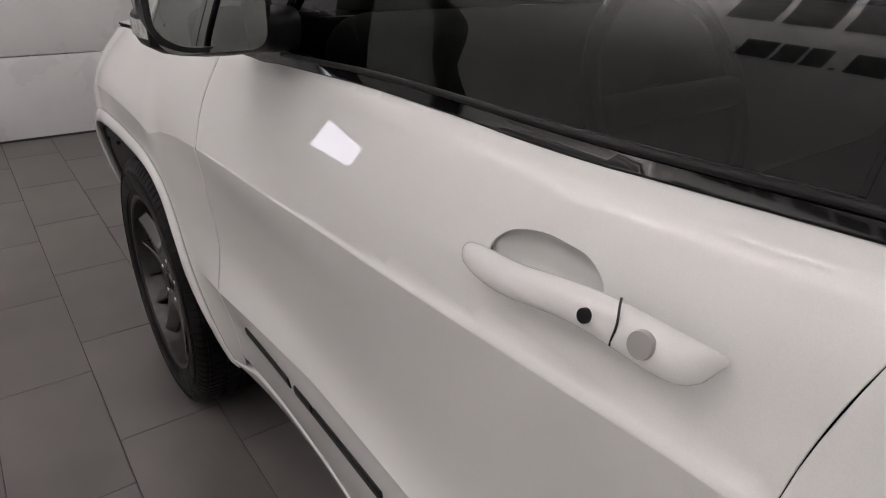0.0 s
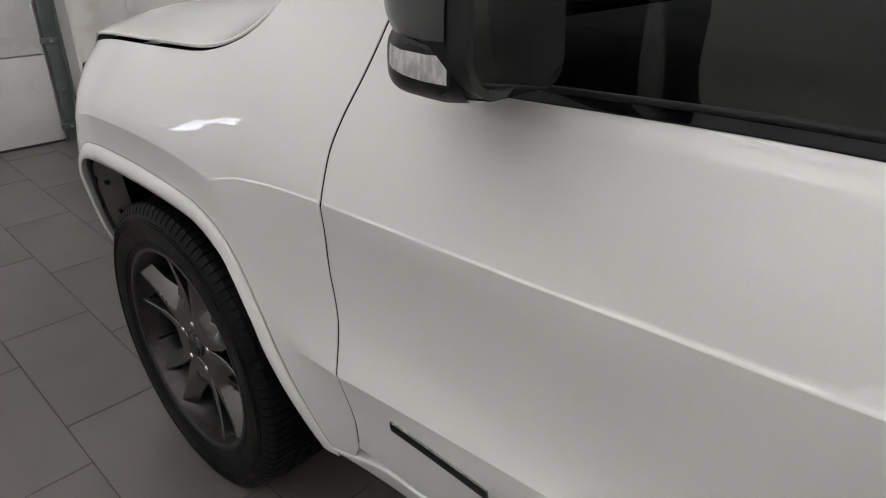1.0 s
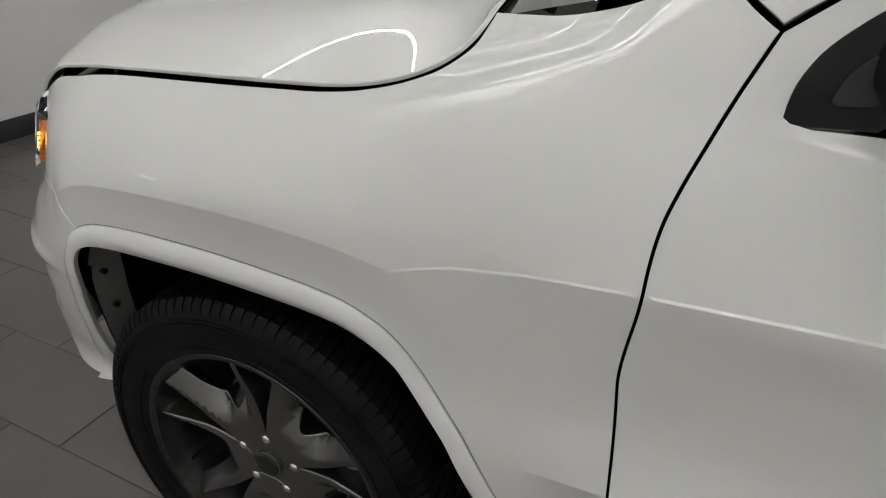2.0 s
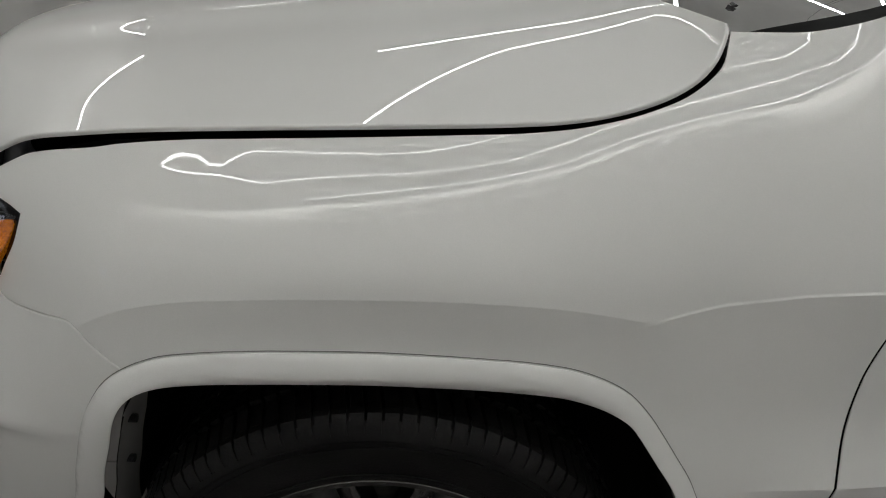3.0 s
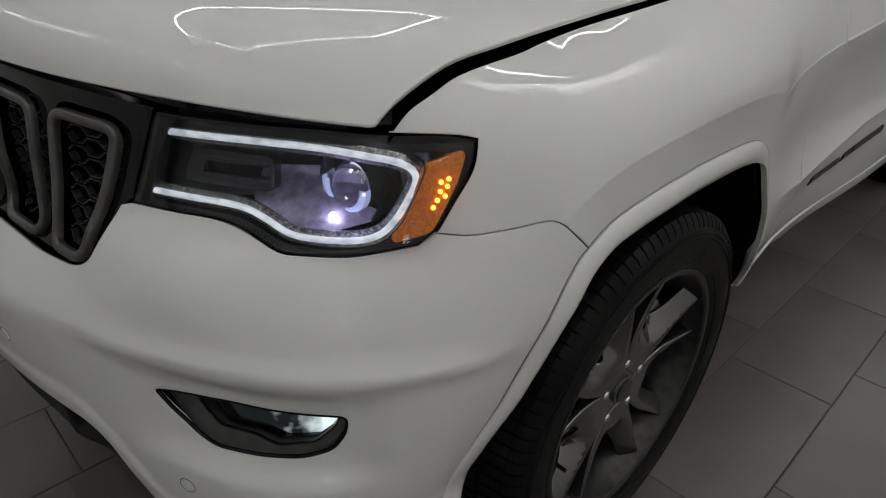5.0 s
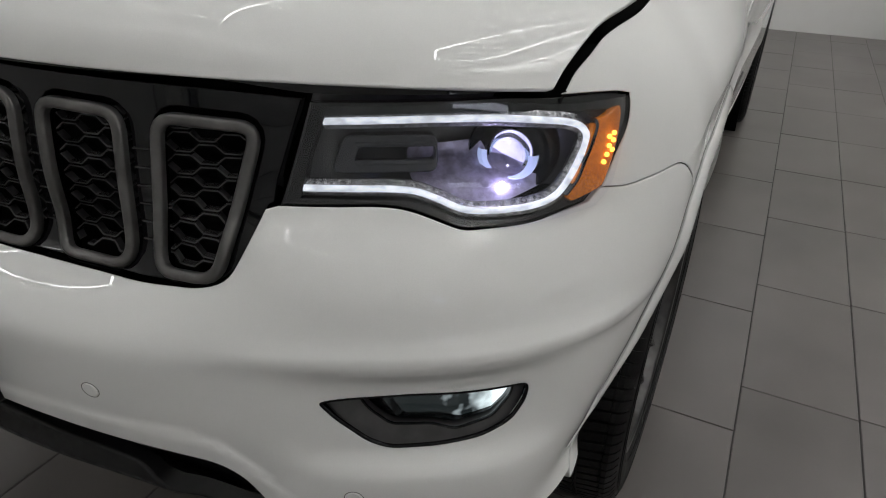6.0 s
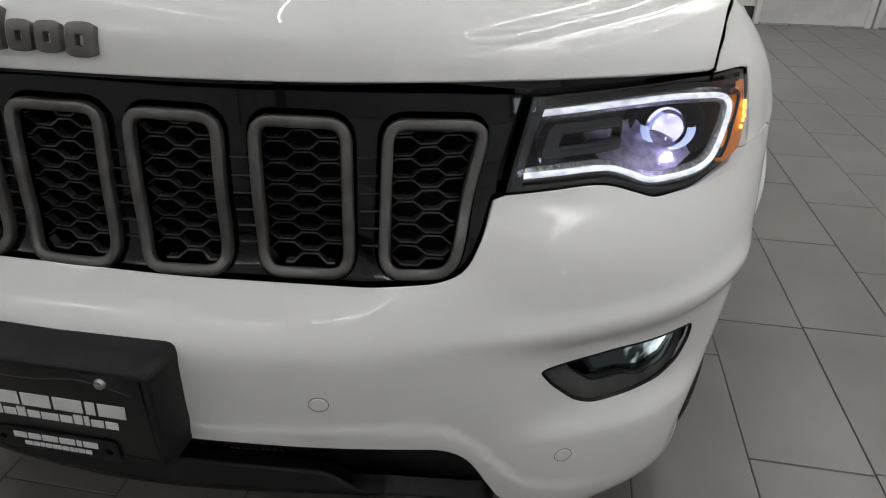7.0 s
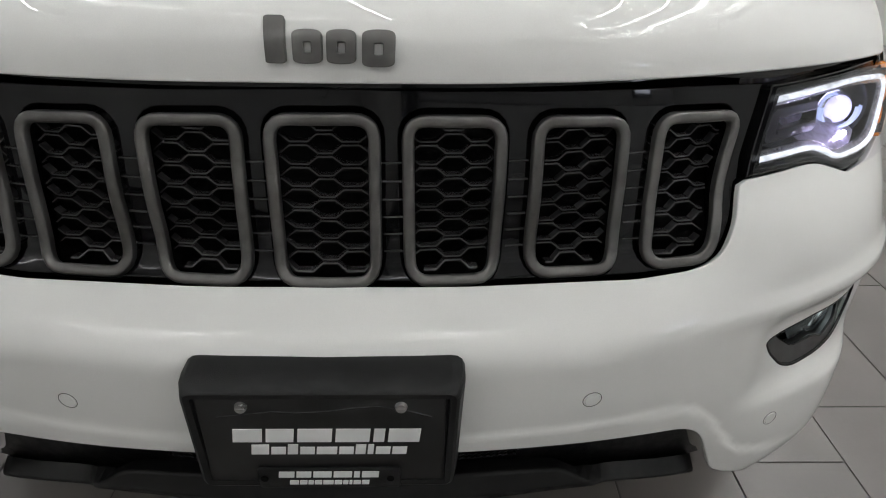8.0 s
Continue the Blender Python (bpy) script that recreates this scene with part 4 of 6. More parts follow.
def honeycomb(slot):
    """Six-sided mesh inside one slot, each edge a thin flat bar."""
    segs, lo, hi = [], slot.min(0), slot.max(0)
    mid = (lo[0] + hi[0]) / 2
    half_w, q = PITCH_S * .32, PITCH_Z
    for c in range(-3, 4):
        x = mid + c * PITCH_S
        for r in range(-1, 9):
            z = lo[1] + .012 + r * q + (q / 2 if c % 2 else 0)
            for dz in (-.0021, .0021):
                segs.append(((x - half_w, z + dz), (x + half_w, z + dz)))
            for sg in (-1, 1):
                segs.append(((x + half_w, z + sg * .0021), (x + PITCH_S - half_w, z + sg * (q / 2 - .0021))))
    bm = bmesh.new()
    for a, b in segs:
        pts = np.array([np.array(a) + (np.array(b) - np.array(a)) * t for t in np.linspace(0, 1, 5)])
        ok = inside(slot, pts)
        for k in range(4):
            if not (ok[k] and ok[k + 1]):
                continue
            w = pts[k + 1] - pts[k]
            side = np.array([-w[1], w[0]]) / np.hypot(*w) * .0009
            quad = [pts[k] - side, pts[k + 1] - side, pts[k + 1] + side, pts[k] + side]
            u, v = np.array(quad).T
            front, back = body(u, v, -.022), body(u, v, -.032)
            f = [bm.verts.new(tuple(map(float, p))) for p in front]
            g = [bm.verts.new(tuple(map(float, p))) for p in back]
            bm.faces.new(f)
            for i in range(4):
                bm.faces.new((f[i], g[i], g[(i + 1) % 4], f[(i + 1) % 4]))
    return from_bm("honeycomb_mesh", bm, MESH_GREY, flat=True)


for s in slots:
    part("grille_ring", band("grille_ring", body, s, GREY_RING, .0142, .011, closed=True, out=-.009, crown=5, flat=.28), grille, "satin grey slot surround")
    part("honeycomb_mesh", honeycomb(s), grille)
for s0 in (.0785, .231, .386):
    for sg in (-1, 1):
        for r in range(6):
            z = .815 + r * .022
            part("grille_slat", band("grille_slat", lambda s, z: body(s, z, -.013), np.array([(sg * s0 - .012, z), (sg * s0, z), (sg * s0 + .012, z)]), MESH_GREY, .0028, .004), grille)

# emblem on the hood, as a plain bar and three rings
EMBLEM = ((-.062, -.038, 1.041, 1.081, False), (-.026, .010, 1.041, 1.070, True), (.018, .054, 1.041, 1.070, True), (.064, .105, 1.038, 1.070, True))
EMB_B = lambda z: np.interp(z, (1.02, 1.045, 1.07, 1.096), (0.0, .111, .222, .333))
for a0, a1, z0, z1, ring in EMBLEM:
    w = rounded(((a0, EMB_B(z0)), (a1, EMB_B(z0)), (a1, EMB_B(z1)), (a0, EMB_B(z1))), .022 if ring else .006, 6, .01)
    mid = w.mean(0)
    hole = [mid + (w - mid) * (.34, .40)] if ring else []
    bar = panel("emblem_block", lambda a, b: hood(a, b, .008), w, GREY_RING, holes=hole, step=.012, rim=.009, lip=.001)
    part("emblem_block", bar, car, "dark grey raised emblem shape")

# headlights
GLASS_BALL = material("projector_glass", (.95, .94, 1), .03)
GLASS_BALL.node_tree.nodes["Principled BSDF"].inputs["Transmission Weight"].default_value = 1
WING_BLUE = material("blue_glow_cradle", (.45, .52, .75), .1, coat=1, emit=(.55, .64, 1), power=.45)
AMBER_LED = material("amber_led", (.9, .35, .02), .2, emit=(1, .50, .06), power=2.6)
# the lamp's lavender glow is put into the bowl's colour
BOWL = varied(material("lavender_glow_reflector", rough=.3, metal=.35), (.36, .33, .47), (.62, .58, .78), 90, bump=.5, bump_scale=160)
FILL_BULB = material("fill_bulb", (.8, .8, 1), .3, emit=(.74, .66, 1), power=45)
# grey for the bucket: haze of the clear cover put into its colour
LAMP_HAZE = material("lens_haze_grey", (.035, .035, .04), .3, coat=.5)
LAMP_CHROME_CLEAR = varied(material("ribbed_lamp_chrome", rough=.2, metal=.9), (.18, .18, .19), (.62, .62, .64), 220, 3, bump=.6, bump_scale=300)
lamp_out = path(LAMP_TOP, LAMP_OUT, LAMP_LOW, ((.553, .876), (.572, .93), (.592, .989)), step=.008)


def bulge(s):
    """How far the lamp's cover swells out towards its outer corner."""
    return .016 * smooth(.76, .915, s) * (1 - smooth(.935, .990, s))


lens = panel("lens", lambda s, z: body(s, z, .001 + bulge(s)), shifted(lamp_out, .003), GLASS_CLEAR, step=.02, rim=0)
frame_in = path(((.608, .975), (.70, .977), (.80, .977), (.90, .970), (.968, .966)), ((.968, .966), (.960, .938), (.933, .886), (.897, .876)), ((.897, .874), (.86, .860), (.785, .8555), (.757, .859), (.728, .870), (.69, .8795), (.575, .882)), ((.575, .882), (.588, .93), (.608, .975)), step=.008)
amber_out = rounded(((.926, .958), (.972, .967), (.962, .940), (.930, .886), (.889, .874), (.913, .918)), .006, 4, .006)
bezel = panel("bezel", lambda s, z: body(s, z, -.005), shifted(lamp_out, .003), LAMP_BLACK, holes=(frame_in,), step=.008, rim=.03)
divider = band("divider", lambda s, z: body(s, z, -.024 + bulge(s)), curve(((.905, .966), (.920, .959), (.924, .948), (.910, .914), (.896, .885), (.886, .873)), .005), LAMP_BLACK, .0035, .022)
bucket = panel("bucket", lambda s, z: body(s, z, -.022 - .066 * (1 - smooth(.88, .96, s)) * smooth(.60, .70, s) - .03 * (1 - smooth(.60, .70, s))), shifted(lamp_out, -.002), LAMP_HAZE, step=.03, rim=0)
guide = curve(((.606, .965), (.70, .967), (.80, .967), (.875, .962), (.902, .956), (.914, .945), (.912, .930), (.899, .905), (.884, .884), (.862, .870), (.83, .864), (.785, .8625), (.76, .866), (.735, .877), (.705, .887), (.66, .890), (.572, .891)), .006)
drl = band("daytime_light", lambda s, z: body(s, z, -.015 + bulge(s)), guide, LED_WHITE, .0085, .007)
drl_back = band("light_guide_frame", lambda s, z: body(s, z, -.019 + bulge(s)), guide, LAMP_CHROME_CLEAR, .021, .006)
amber = panel("side_marker", lambda s, z: body(s, z, -.006 + bulge(s)), shifted(amber_out, -.002), AMBER, step=.01, rim=.01)
slot_out = rounded(((.628, .945), (.735, .945), (.735, .905), (.612, .905)), .01, 5, .008)
slot_in = rounded(((.645, .936), (.735, .936), (.735, .915), (.635, .915)), .008, 5, .008)
turn = panel("turn_signal_housing", lambda s, z: body(s, z, -.025), slot_out, LAMP_GREY, holes=(slot_in,), step=.012, rim=.02)


def eye_parts():
    """Projector lens, its shroud and the bright bowl under it, with a bulb added to light the bowl."""
    c = np.array((-.524, -.743, .915))
    n = Vector((-.985, -.12, .06)).normalized()
    m = Matrix.Translation(Vector(c)) @ n.to_track_quat("Z", "Y").to_matrix().to_4x4()
    ball = bmesh.new()
    bmesh.ops.create_uvsphere(ball, u_segments=40, v_segments=24, radius=.0250, matrix=m @ Matrix.Diagonal((1, 1, .75, 1)))
    collar = bmesh.new()
    prof = [(.0265, -.006), (.029, -.002), (.034, -.008), (.041, -.010), (.047, .0), (.050, .004), (.053, .0), (.056, -.03)]
    rings = [[collar.verts.new(m @ Vector((r * math.cos(t), r * math.sin(t), h))) for t in (2 * math.pi * i / 40 for i in range(40))] for r, h in prof]
    for a, b in zip(rings, rings[1:]):
        for i in range(40):
            collar.faces.new((a[i], a[(i + 1) % 40], b[(i + 1) % 40], b[i]))
    # a bright cradle under the lens, broad at its raised ends; the lamp's blue glow on it is emission
    prev, cradle = None, bmesh.new()
    for k in range(25):
        t = radians(172 + 196 * k / 24)
        wide = .003 + .0085 * abs(math.cos(t)) ** 1.5
        row = [cradle.verts.new(m @ Vector((q * math.cos(t), q * math.sin(t), h))) for q, h in ((.0255, .011), (.0255 + wide * .5, .0135), (.0255 + wide, .012), (.0255 + wide, .004))]
        if prev:
            for a, b in zip(range(3), range(1, 4)):
                cradle.faces.new((prev[a], row[a], row[b], prev[b]))
        prev = row
    bowl = panel("reflector_bowl", lambda s, z: body(s, z, -.070 + .056 * smooth(.920, .868, z) ** .8), rounded(((.700, .918), (.80, .925), (.878, .912), (.874, .884), (.80, .867), (.762, .870), (.735, .882), (.704, .890)), .010, 5, .008), BOWL, step=.012, rim=0)
    # small bulb added inside the lamp to brighten the bowl
    bulb = bmesh.new()
    bmesh.ops.create_uvsphere(bulb, u_segments=16, v_segments=10, radius=.0042, matrix=Matrix.Translation((-.556, -.748, .886)))
    glow = bmesh.new()
    bmesh.ops.create_circle(glow, cap_ends=True, segments=32, radius=.027, matrix=m @ Matrix.Translation((0, 0, -.0185)))
    return from_bm("projector_lens", ball, GLASS_BALL), from_bm("projector_source", glow, PROJECTOR, flat=True), from_bm("projector_shroud", collar, LAMP_BLACK), from_bm("lens_cradle", cradle, WING_BLUE), bowl, from_bm("bulb", bulb, FILL_BULB)


ball, source, collar, cradle, bowl, bulb = eye_parts()
for k in (0, 1):
    flip_side = (lambda me: me) if k == 0 else mirrored
    headlight = part("headlight", flip_side(bucket), car, "lit headlight in a black bezel behind clear lens")
    for nm, me, lb in (("bezel", bezel, "black lamp bezel"), ("divider", divider, ""), ("daytime_light", drl, "white lit light guide"), ("light_guide_frame", drl_back, ""), ("side_marker", amber, "orange side marker"), ("turn_signal_housing", turn, ""),
                       ("projector_lens", ball, "bluish glowing projector lens"), ("projector_source", source, "lavender light source"), ("projector_shroud", collar, ""), ("lens_cradle", cradle, "lens cradle with pale blue glow as emission"), ("reflector_bowl", bowl, "lavender lit reflector bowl"), ("bulb", bulb, "added bulb that lights the reflector bowl")):
        part(nm, flip_side(me), headlight, lb)
    part("lens", flip_side(lens), headlight, "clear curved cover").visible_shadow = False
    for ds, dz in ((.0, .0), (.009, .006), (-.004, -.012), (.006, -.007), (.001, .013), (-.009, -.022), (.011, .016)):
        part("marker_led", flip_side(disc_on(.942 + ds * .9, .930 + dz * .8, .0030, -.004 + float(bulge(.942 + ds * .9)), .002, AMBER_LED, "marker_led", 10)), headlight, "glowing orange diode")
    for k2 in range(2):
        for j in range(14):
            part("lens_rib", flip_side(band("lens_rib", lambda s, z: body(s, z, -.028), np.array([(.640 + j * .0065, .914 + k2 * .0215), (.643 + j * .0065, .914 + k2 * .0215), (.646 + j * .0065, .914 + k2 * .0215)]), LAMP_GREY, .007, .004)), headlight)

# fog lamps
FOG_SATIN = varied(material("satin_black_bezel", rough=.3), (.045, .044, .0445), (.065, .064, .0645), 40, bump=.1, bump_scale=600)
fog_bezel_in = rounded(((.628, .643), (.72, .650), (.828, .644), (.820, .618), (.797, .596), (.750, .587), (.722, .597), (.672, .598), (.645, .618)), .008, 5, .006)
fog_bez = panel("fog_bezel", lambda s, z: body(s, z, -.003 - .017 * smooth(.565, .65, z)), shifted(FOG, .001), FOG_SATIN, holes=(fog_bezel_in,), step=.009, rim=.02)
fog_lens_out = rounded(((.655, .644), (.72, .649), (.826, .643), (.818, .618), (.796, .598), (.750, .589), (.722, .599), (.680, .600)), .006, 5, .006)
fog_glow = material("fog_lamp_reflector", (.02, .022, .023), .12, coat=1)
t = fog_glow.node_tree
no, ra, em = node(fog_glow, "ShaderNodeTexNoise"), node(fog_glow, "ShaderNodeValToRGB"), fog_glow.node_tree.nodes["Principled BSDF"]
co, xyz, far_end, add = (node(fog_glow, "ShaderNode" + k) for k in ("TexCoord", "SeparateXYZ", "MapRange", "Math"))
side = node(fog_glow, "ShaderNodeMath")
side.operation = "ABSOLUTE"
no.inputs["Scale"].default_value = 34
far_end.inputs["From Min"].default_value, far_end.inputs["From Max"].default_value = .70, .78
far_end.inputs["To Min"].default_value, far_end.inputs["To Max"].default_value = -.42, .16
ra.color_ramp.elements[0].position, ra.color_ramp.elements[1].position = .36, .80
ra.color_ramp.elements[0].color, ra.color_ramp.elements[1].color = (.006, .008, .008, 1), (.75, .85, .85, 1)
t.links.new(co.outputs["Object"], no.inputs["Vector"])
t.links.new(co.outputs["Object"], xyz.inputs[0])
t.links.new(xyz.outputs["Y"], side.inputs[0])
t.links.new(side.outputs[0], far_end.inputs["Value"])
t.links.new(no.outputs["Fac"], add.inputs[0])
t.links.new(far_end.outputs[0], add.inputs[1])
t.links.new(add.outputs[0], ra.inputs[0])
t.links.new(ra.outputs[0], em.inputs["Emission Color"])
em.inputs["Emission Strength"].default_value = 1.5
FOG_AXIS = np.array([.012, -.003, 0])
fog_front = body(fog_lens_out[:, 0], fog_lens_out[:, 1], -.020)
nf = len(fog_front)
fog_can = mesh_of("fog_can", np.r_[fog_front, fog_front + FOG_AXIS], [(i, (i + 1) % nf, nf + (i + 1) % nf, nf + i) for i in range(nf)], BLACK_GLOSS)
fog_lens = panel("fog_reflector", lambda s, z: body(s, z, -.020) + FOG_AXIS * .96, fog_lens_out, fog_glow, step=.01, rim=0)
fog_edge = band("fog_edge", lambda s, z: body(s, z, -.004), shifted(FOG, .003), BLACK_GLOSS, .0055, .004, closed=True)
fog_seam = band("fog_seam", lambda s, z: body(s, z, -.006 - .017 * smooth(.565, .65, z)), fog_bezel_in, BLACK_GLOSS, .003, .004, closed=True)
fog_glass = panel("fog_glass", lambda s, z: body(s, z, -.017), shifted(fog_lens_out, -.002), GLASS_CLEAR, step=.02, rim=0)
fog_back = panel("fog_backing", lambda s, z: body(s, z, -.034), shifted(FOG, -.004), BLACK_GLOSS, holes=(shifted(fog_lens_out, .001),), step=.012, rim=0)
for k in (0, 1):
    flip_side = (lambda me: me) if k == 0 else mirrored
    fog = part("fog_lamp", flip_side(fog_back), car, "lit fog lamp in a black bezel")
    part("fog_bezel", flip_side(fog_bez), fog, "black plastic surround")
    part("fog_can", flip_side(fog_can), fog)
    part("fog_edge", flip_side(fog_edge), fog, "black rim of the surround")
    part("fog_seam", flip_side(fog_seam), fog)
    part("fog_reflector", flip_side(fog_lens), fog, "glowing pale reflector")
    part("fog_glass", flip_side(fog_glass), fog, "clear lens").visible_shadow = False

# lower opening, valance and skid lip
low = np.array(curve(LOW_OPEN, .012))
low = low[low[:, 0] > 1e-4]
low_full = np.r_[low, [(0, .567)], (low * (-1, 1))[::-1], curve(((-.57, .398), (-.3, .37), (0, .365)), .02)[1:-1], curve(((0, .365), (.3, .37), (.57, .398)), .02)[:-1]]
part("lower_grille", panel("lower_grille", lambda s, z: body(s, z, -.05), shifted(low_full, -.006), BLACK_PLASTIC, step=.02, rim=0), car, "black plastic lower grille")
lip_line = np.array([(s, .47 - .055 * smooth(.30, .40, abs(s)) - .03 * (abs(s) / .5) ** 2) for s in np.linspace(-.54, .54, 80)])
lip_poly = np.r_[lip_line, [(s, .33) for s in np.linspace(.56, -.56, 60)]]
part("lower_valance", panel("lower_valance", lambda s, z: body(s, z, .012 - .05 * smooth(.44, .33, z) - .03 * smooth(.42, .48, z)), lip_poly, BLACK_PLASTIC, step=.02, rim=.03, lip=.006), car, "dark grey lower valance")
for sg in (-1, 1):
    seg = []
    for r in range(7):
        for c in range(9):
            seg.append(band("x", lambda s, z: body(s, z, -.042), np.array([(sg * (.165 + c * .009), .49 + r * .0105), (sg * (.1695 + c * .009), .4945 + r * .0105), (sg * (.174 + c * .009), .49 + r * .0105)]), BLACK_GLOSS, .003, .006))
    big = bmesh.new()
    for me in seg:
        big.from_mesh(me)
        bpy.data.meshes.remove(me)
    part("lower_mesh", from_bm("lower_mesh", big, BLACK_GLOSS), car, "black zigzag mesh")

# plate bracket with an advertising plate; its print as plain bars
PX = -.931
bracket = bmesh.new()
loop_f = rounded(((-.158, .714), (.158, .714), (.152, .560), (-.152, .560)), .014, 5, .02)
loop_b = rounded(((-.166, .722), (.166, .722), (.158, .556), (-.158, .556)), .018, 5, .02)
inner = shifted(loop_f, .011)
rings = []
for lp, xx in ((loop_b, -.878), (loop_b, -.900), (shifted(loop_b, .002), -.915), (loop_f, PX - .001), (shifted(loop_f, .004), PX - .004), (inner, PX - .003), (shifted(inner, .001), PX + .003)):
    idx = np.linspace(0, len(lp), 96, endpoint=False).astype(int)
    rings.append([bracket.verts.new((xx, lp[i][0], lp[i][1])) for i in idx])
for a, b in zip(rings, rings[1:]):
    for i in range(96):
        bracket.faces.new((a[i], a[(i + 1) % 96], b[(i + 1) % 96], b[i]))
bracket.faces.new(rings[-1])
plate = part("plate_bracket", from_bm("plate_bracket", bracket, BLACK_PLASTIC), car, "black plastic plate bracket with a black dealer plate")
part("plate", from_bm("plate", box_bm((.003, .282, .134), (PX - .0005, 0, .636), .0012), PLATE_BLACK), plate, "black dealer plate")


def bar(y0, y1, z0, z1, x, mat=WHITE_PRINT, name="print_bar", slant=0.0):
    bm = box_bm((.0012, abs(y1 - y0), z1 - z0), (x, (y0 + y1) / 2, (z0 + z1) / 2), .0003, 1)
    for v in bm.verts:
        v.co.y -= slant * (v.co.z - (z0 + z1) / 2)
    return from_bm(name, bm, mat, flat=True)




def print_row(y0, y1, z0, z1, widths, x, tall=()):
    """A row of plain slanted bars: widths in turn, with even gaps, from y0 to y1."""
    gap = .14
    unit = (y1 - y0) / (sum(widths) + gap * (len(widths) - 1))
    y = y0
    for k, w in enumerate(widths):
        part("print_bar", bar(y, y + w * unit, z0, z1 + (.004 if k in tall else 0), x, slant=.12), plate, "white printed bar")
        y += (w + gap) * unit


print_row(.066, -.07, .704, .710, (1,) * 6 + (1,) * 4 + (.4,) + (1,) * 3, PX - .0025)
print_row(.106, -.112, .636, .657, (1.1, 1.05, 1.3, 1.3, .42, 1.2), PX - .0025)
print_row(.087, -.096, .616, .628, (1.2, 1, .7, 1, 1.4, 1, .7, .4, 1, 1), PX - .0025, (0, 2, 6, 7))
part("lower_tab", from_bm("lower_tab", box_bm((.006, .172, .034), (PX - .004, -.002, .578), .004), BLACK_PLASTIC), plate)
print_row(.058, -.062, .582, .592, (1.1, 1.05, 1.3, 1.3, .42, 1.2), PX - .0078)
print_row(.046, -.05, .570, .577, (1.2, 1, .7, 1, 1.4, 1, .7, .4, 1, 1), PX - .0078)
# holes are not cut: near-black discs carry their shade
for y in (-.076, .076):
    part("tab_hole", from_bm("tab_hole", tube_bm((PX - .0065, y, .579), (PX - .0078, y, .579), .0045, 14), SHADE_BLACK), plate)
for y in (-.0905, .0905):
    bolt = bmesh.new()
    bmesh.ops.create_cone(bolt, cap_ends=True, segments=20, radius1=.0075, radius2=.006, depth=.005, matrix=Matrix.Translation((PX - .004, y, .691)) @ Matrix.Rotation(radians(-90), 4, "Y"))
    slot_cut = box_bm((.001, .010, .0016), (PX - .0066, y, .691))
    part("plate_bolt", from_bm("plate_bolt", joined([bolt, slot_cut]), STEEL), plate, "steel screw")
hill = [(PX - .0022, y, .676 + h) for y, h in zip(np.linspace(.12, -.125, 9), (.0, .004, .008, .006, .008, .013, .016, .01, .0))]
part("print_line", from_bm("print_line", joined([tube_bm(a, b, .0005, 5) for a, b in zip(hill, hill[1:])]), LAMP_GREY), plate)

# ---- the car: wheels, mirrors, glass house ----
def tyre_mesh():
    """Sidewalls and the base of the tread."""
    prof = [(.262, -.118), (.268, -.127), (.278, -.131), (.286, -.1335), (.2865, -.1355), (.2895, -.1358), (.290, -.1345), (.302, -.1370), (.325, -.138), (.336, -.1372), (.3365, -.1392), (.3395, -.1392), (.340, -.1370), (.345, -.1362), (.3455, -.1380), (.3475, -.1376), (.348, -.1355), (.360, -.131), (.371, -.123), (.3755, -.112), (.3755, -.08), (.3755, 0), (.3755, .08), (.3755, .112), (.360, .131), (.325, .138), (.29, .134), (.262, .118)]
    bm = lathe(prof, (0, 0, 0), 120)
    return finish_rubber(bm, "tyre")


def finish_rubber(bm, name):
    me = bpy.data.meshes.new(name)
    bmesh.ops.recalc_face_normals(bm, faces=bm.faces)
    bm.to_mesh(me)
    bm.free()
    me.materials.append(RUBBER)
    me.polygons.foreach_set("use_smooth", [True] * len(me.polygons))
    me.set_sharp_from_angle(angle=radians(28))
    return me


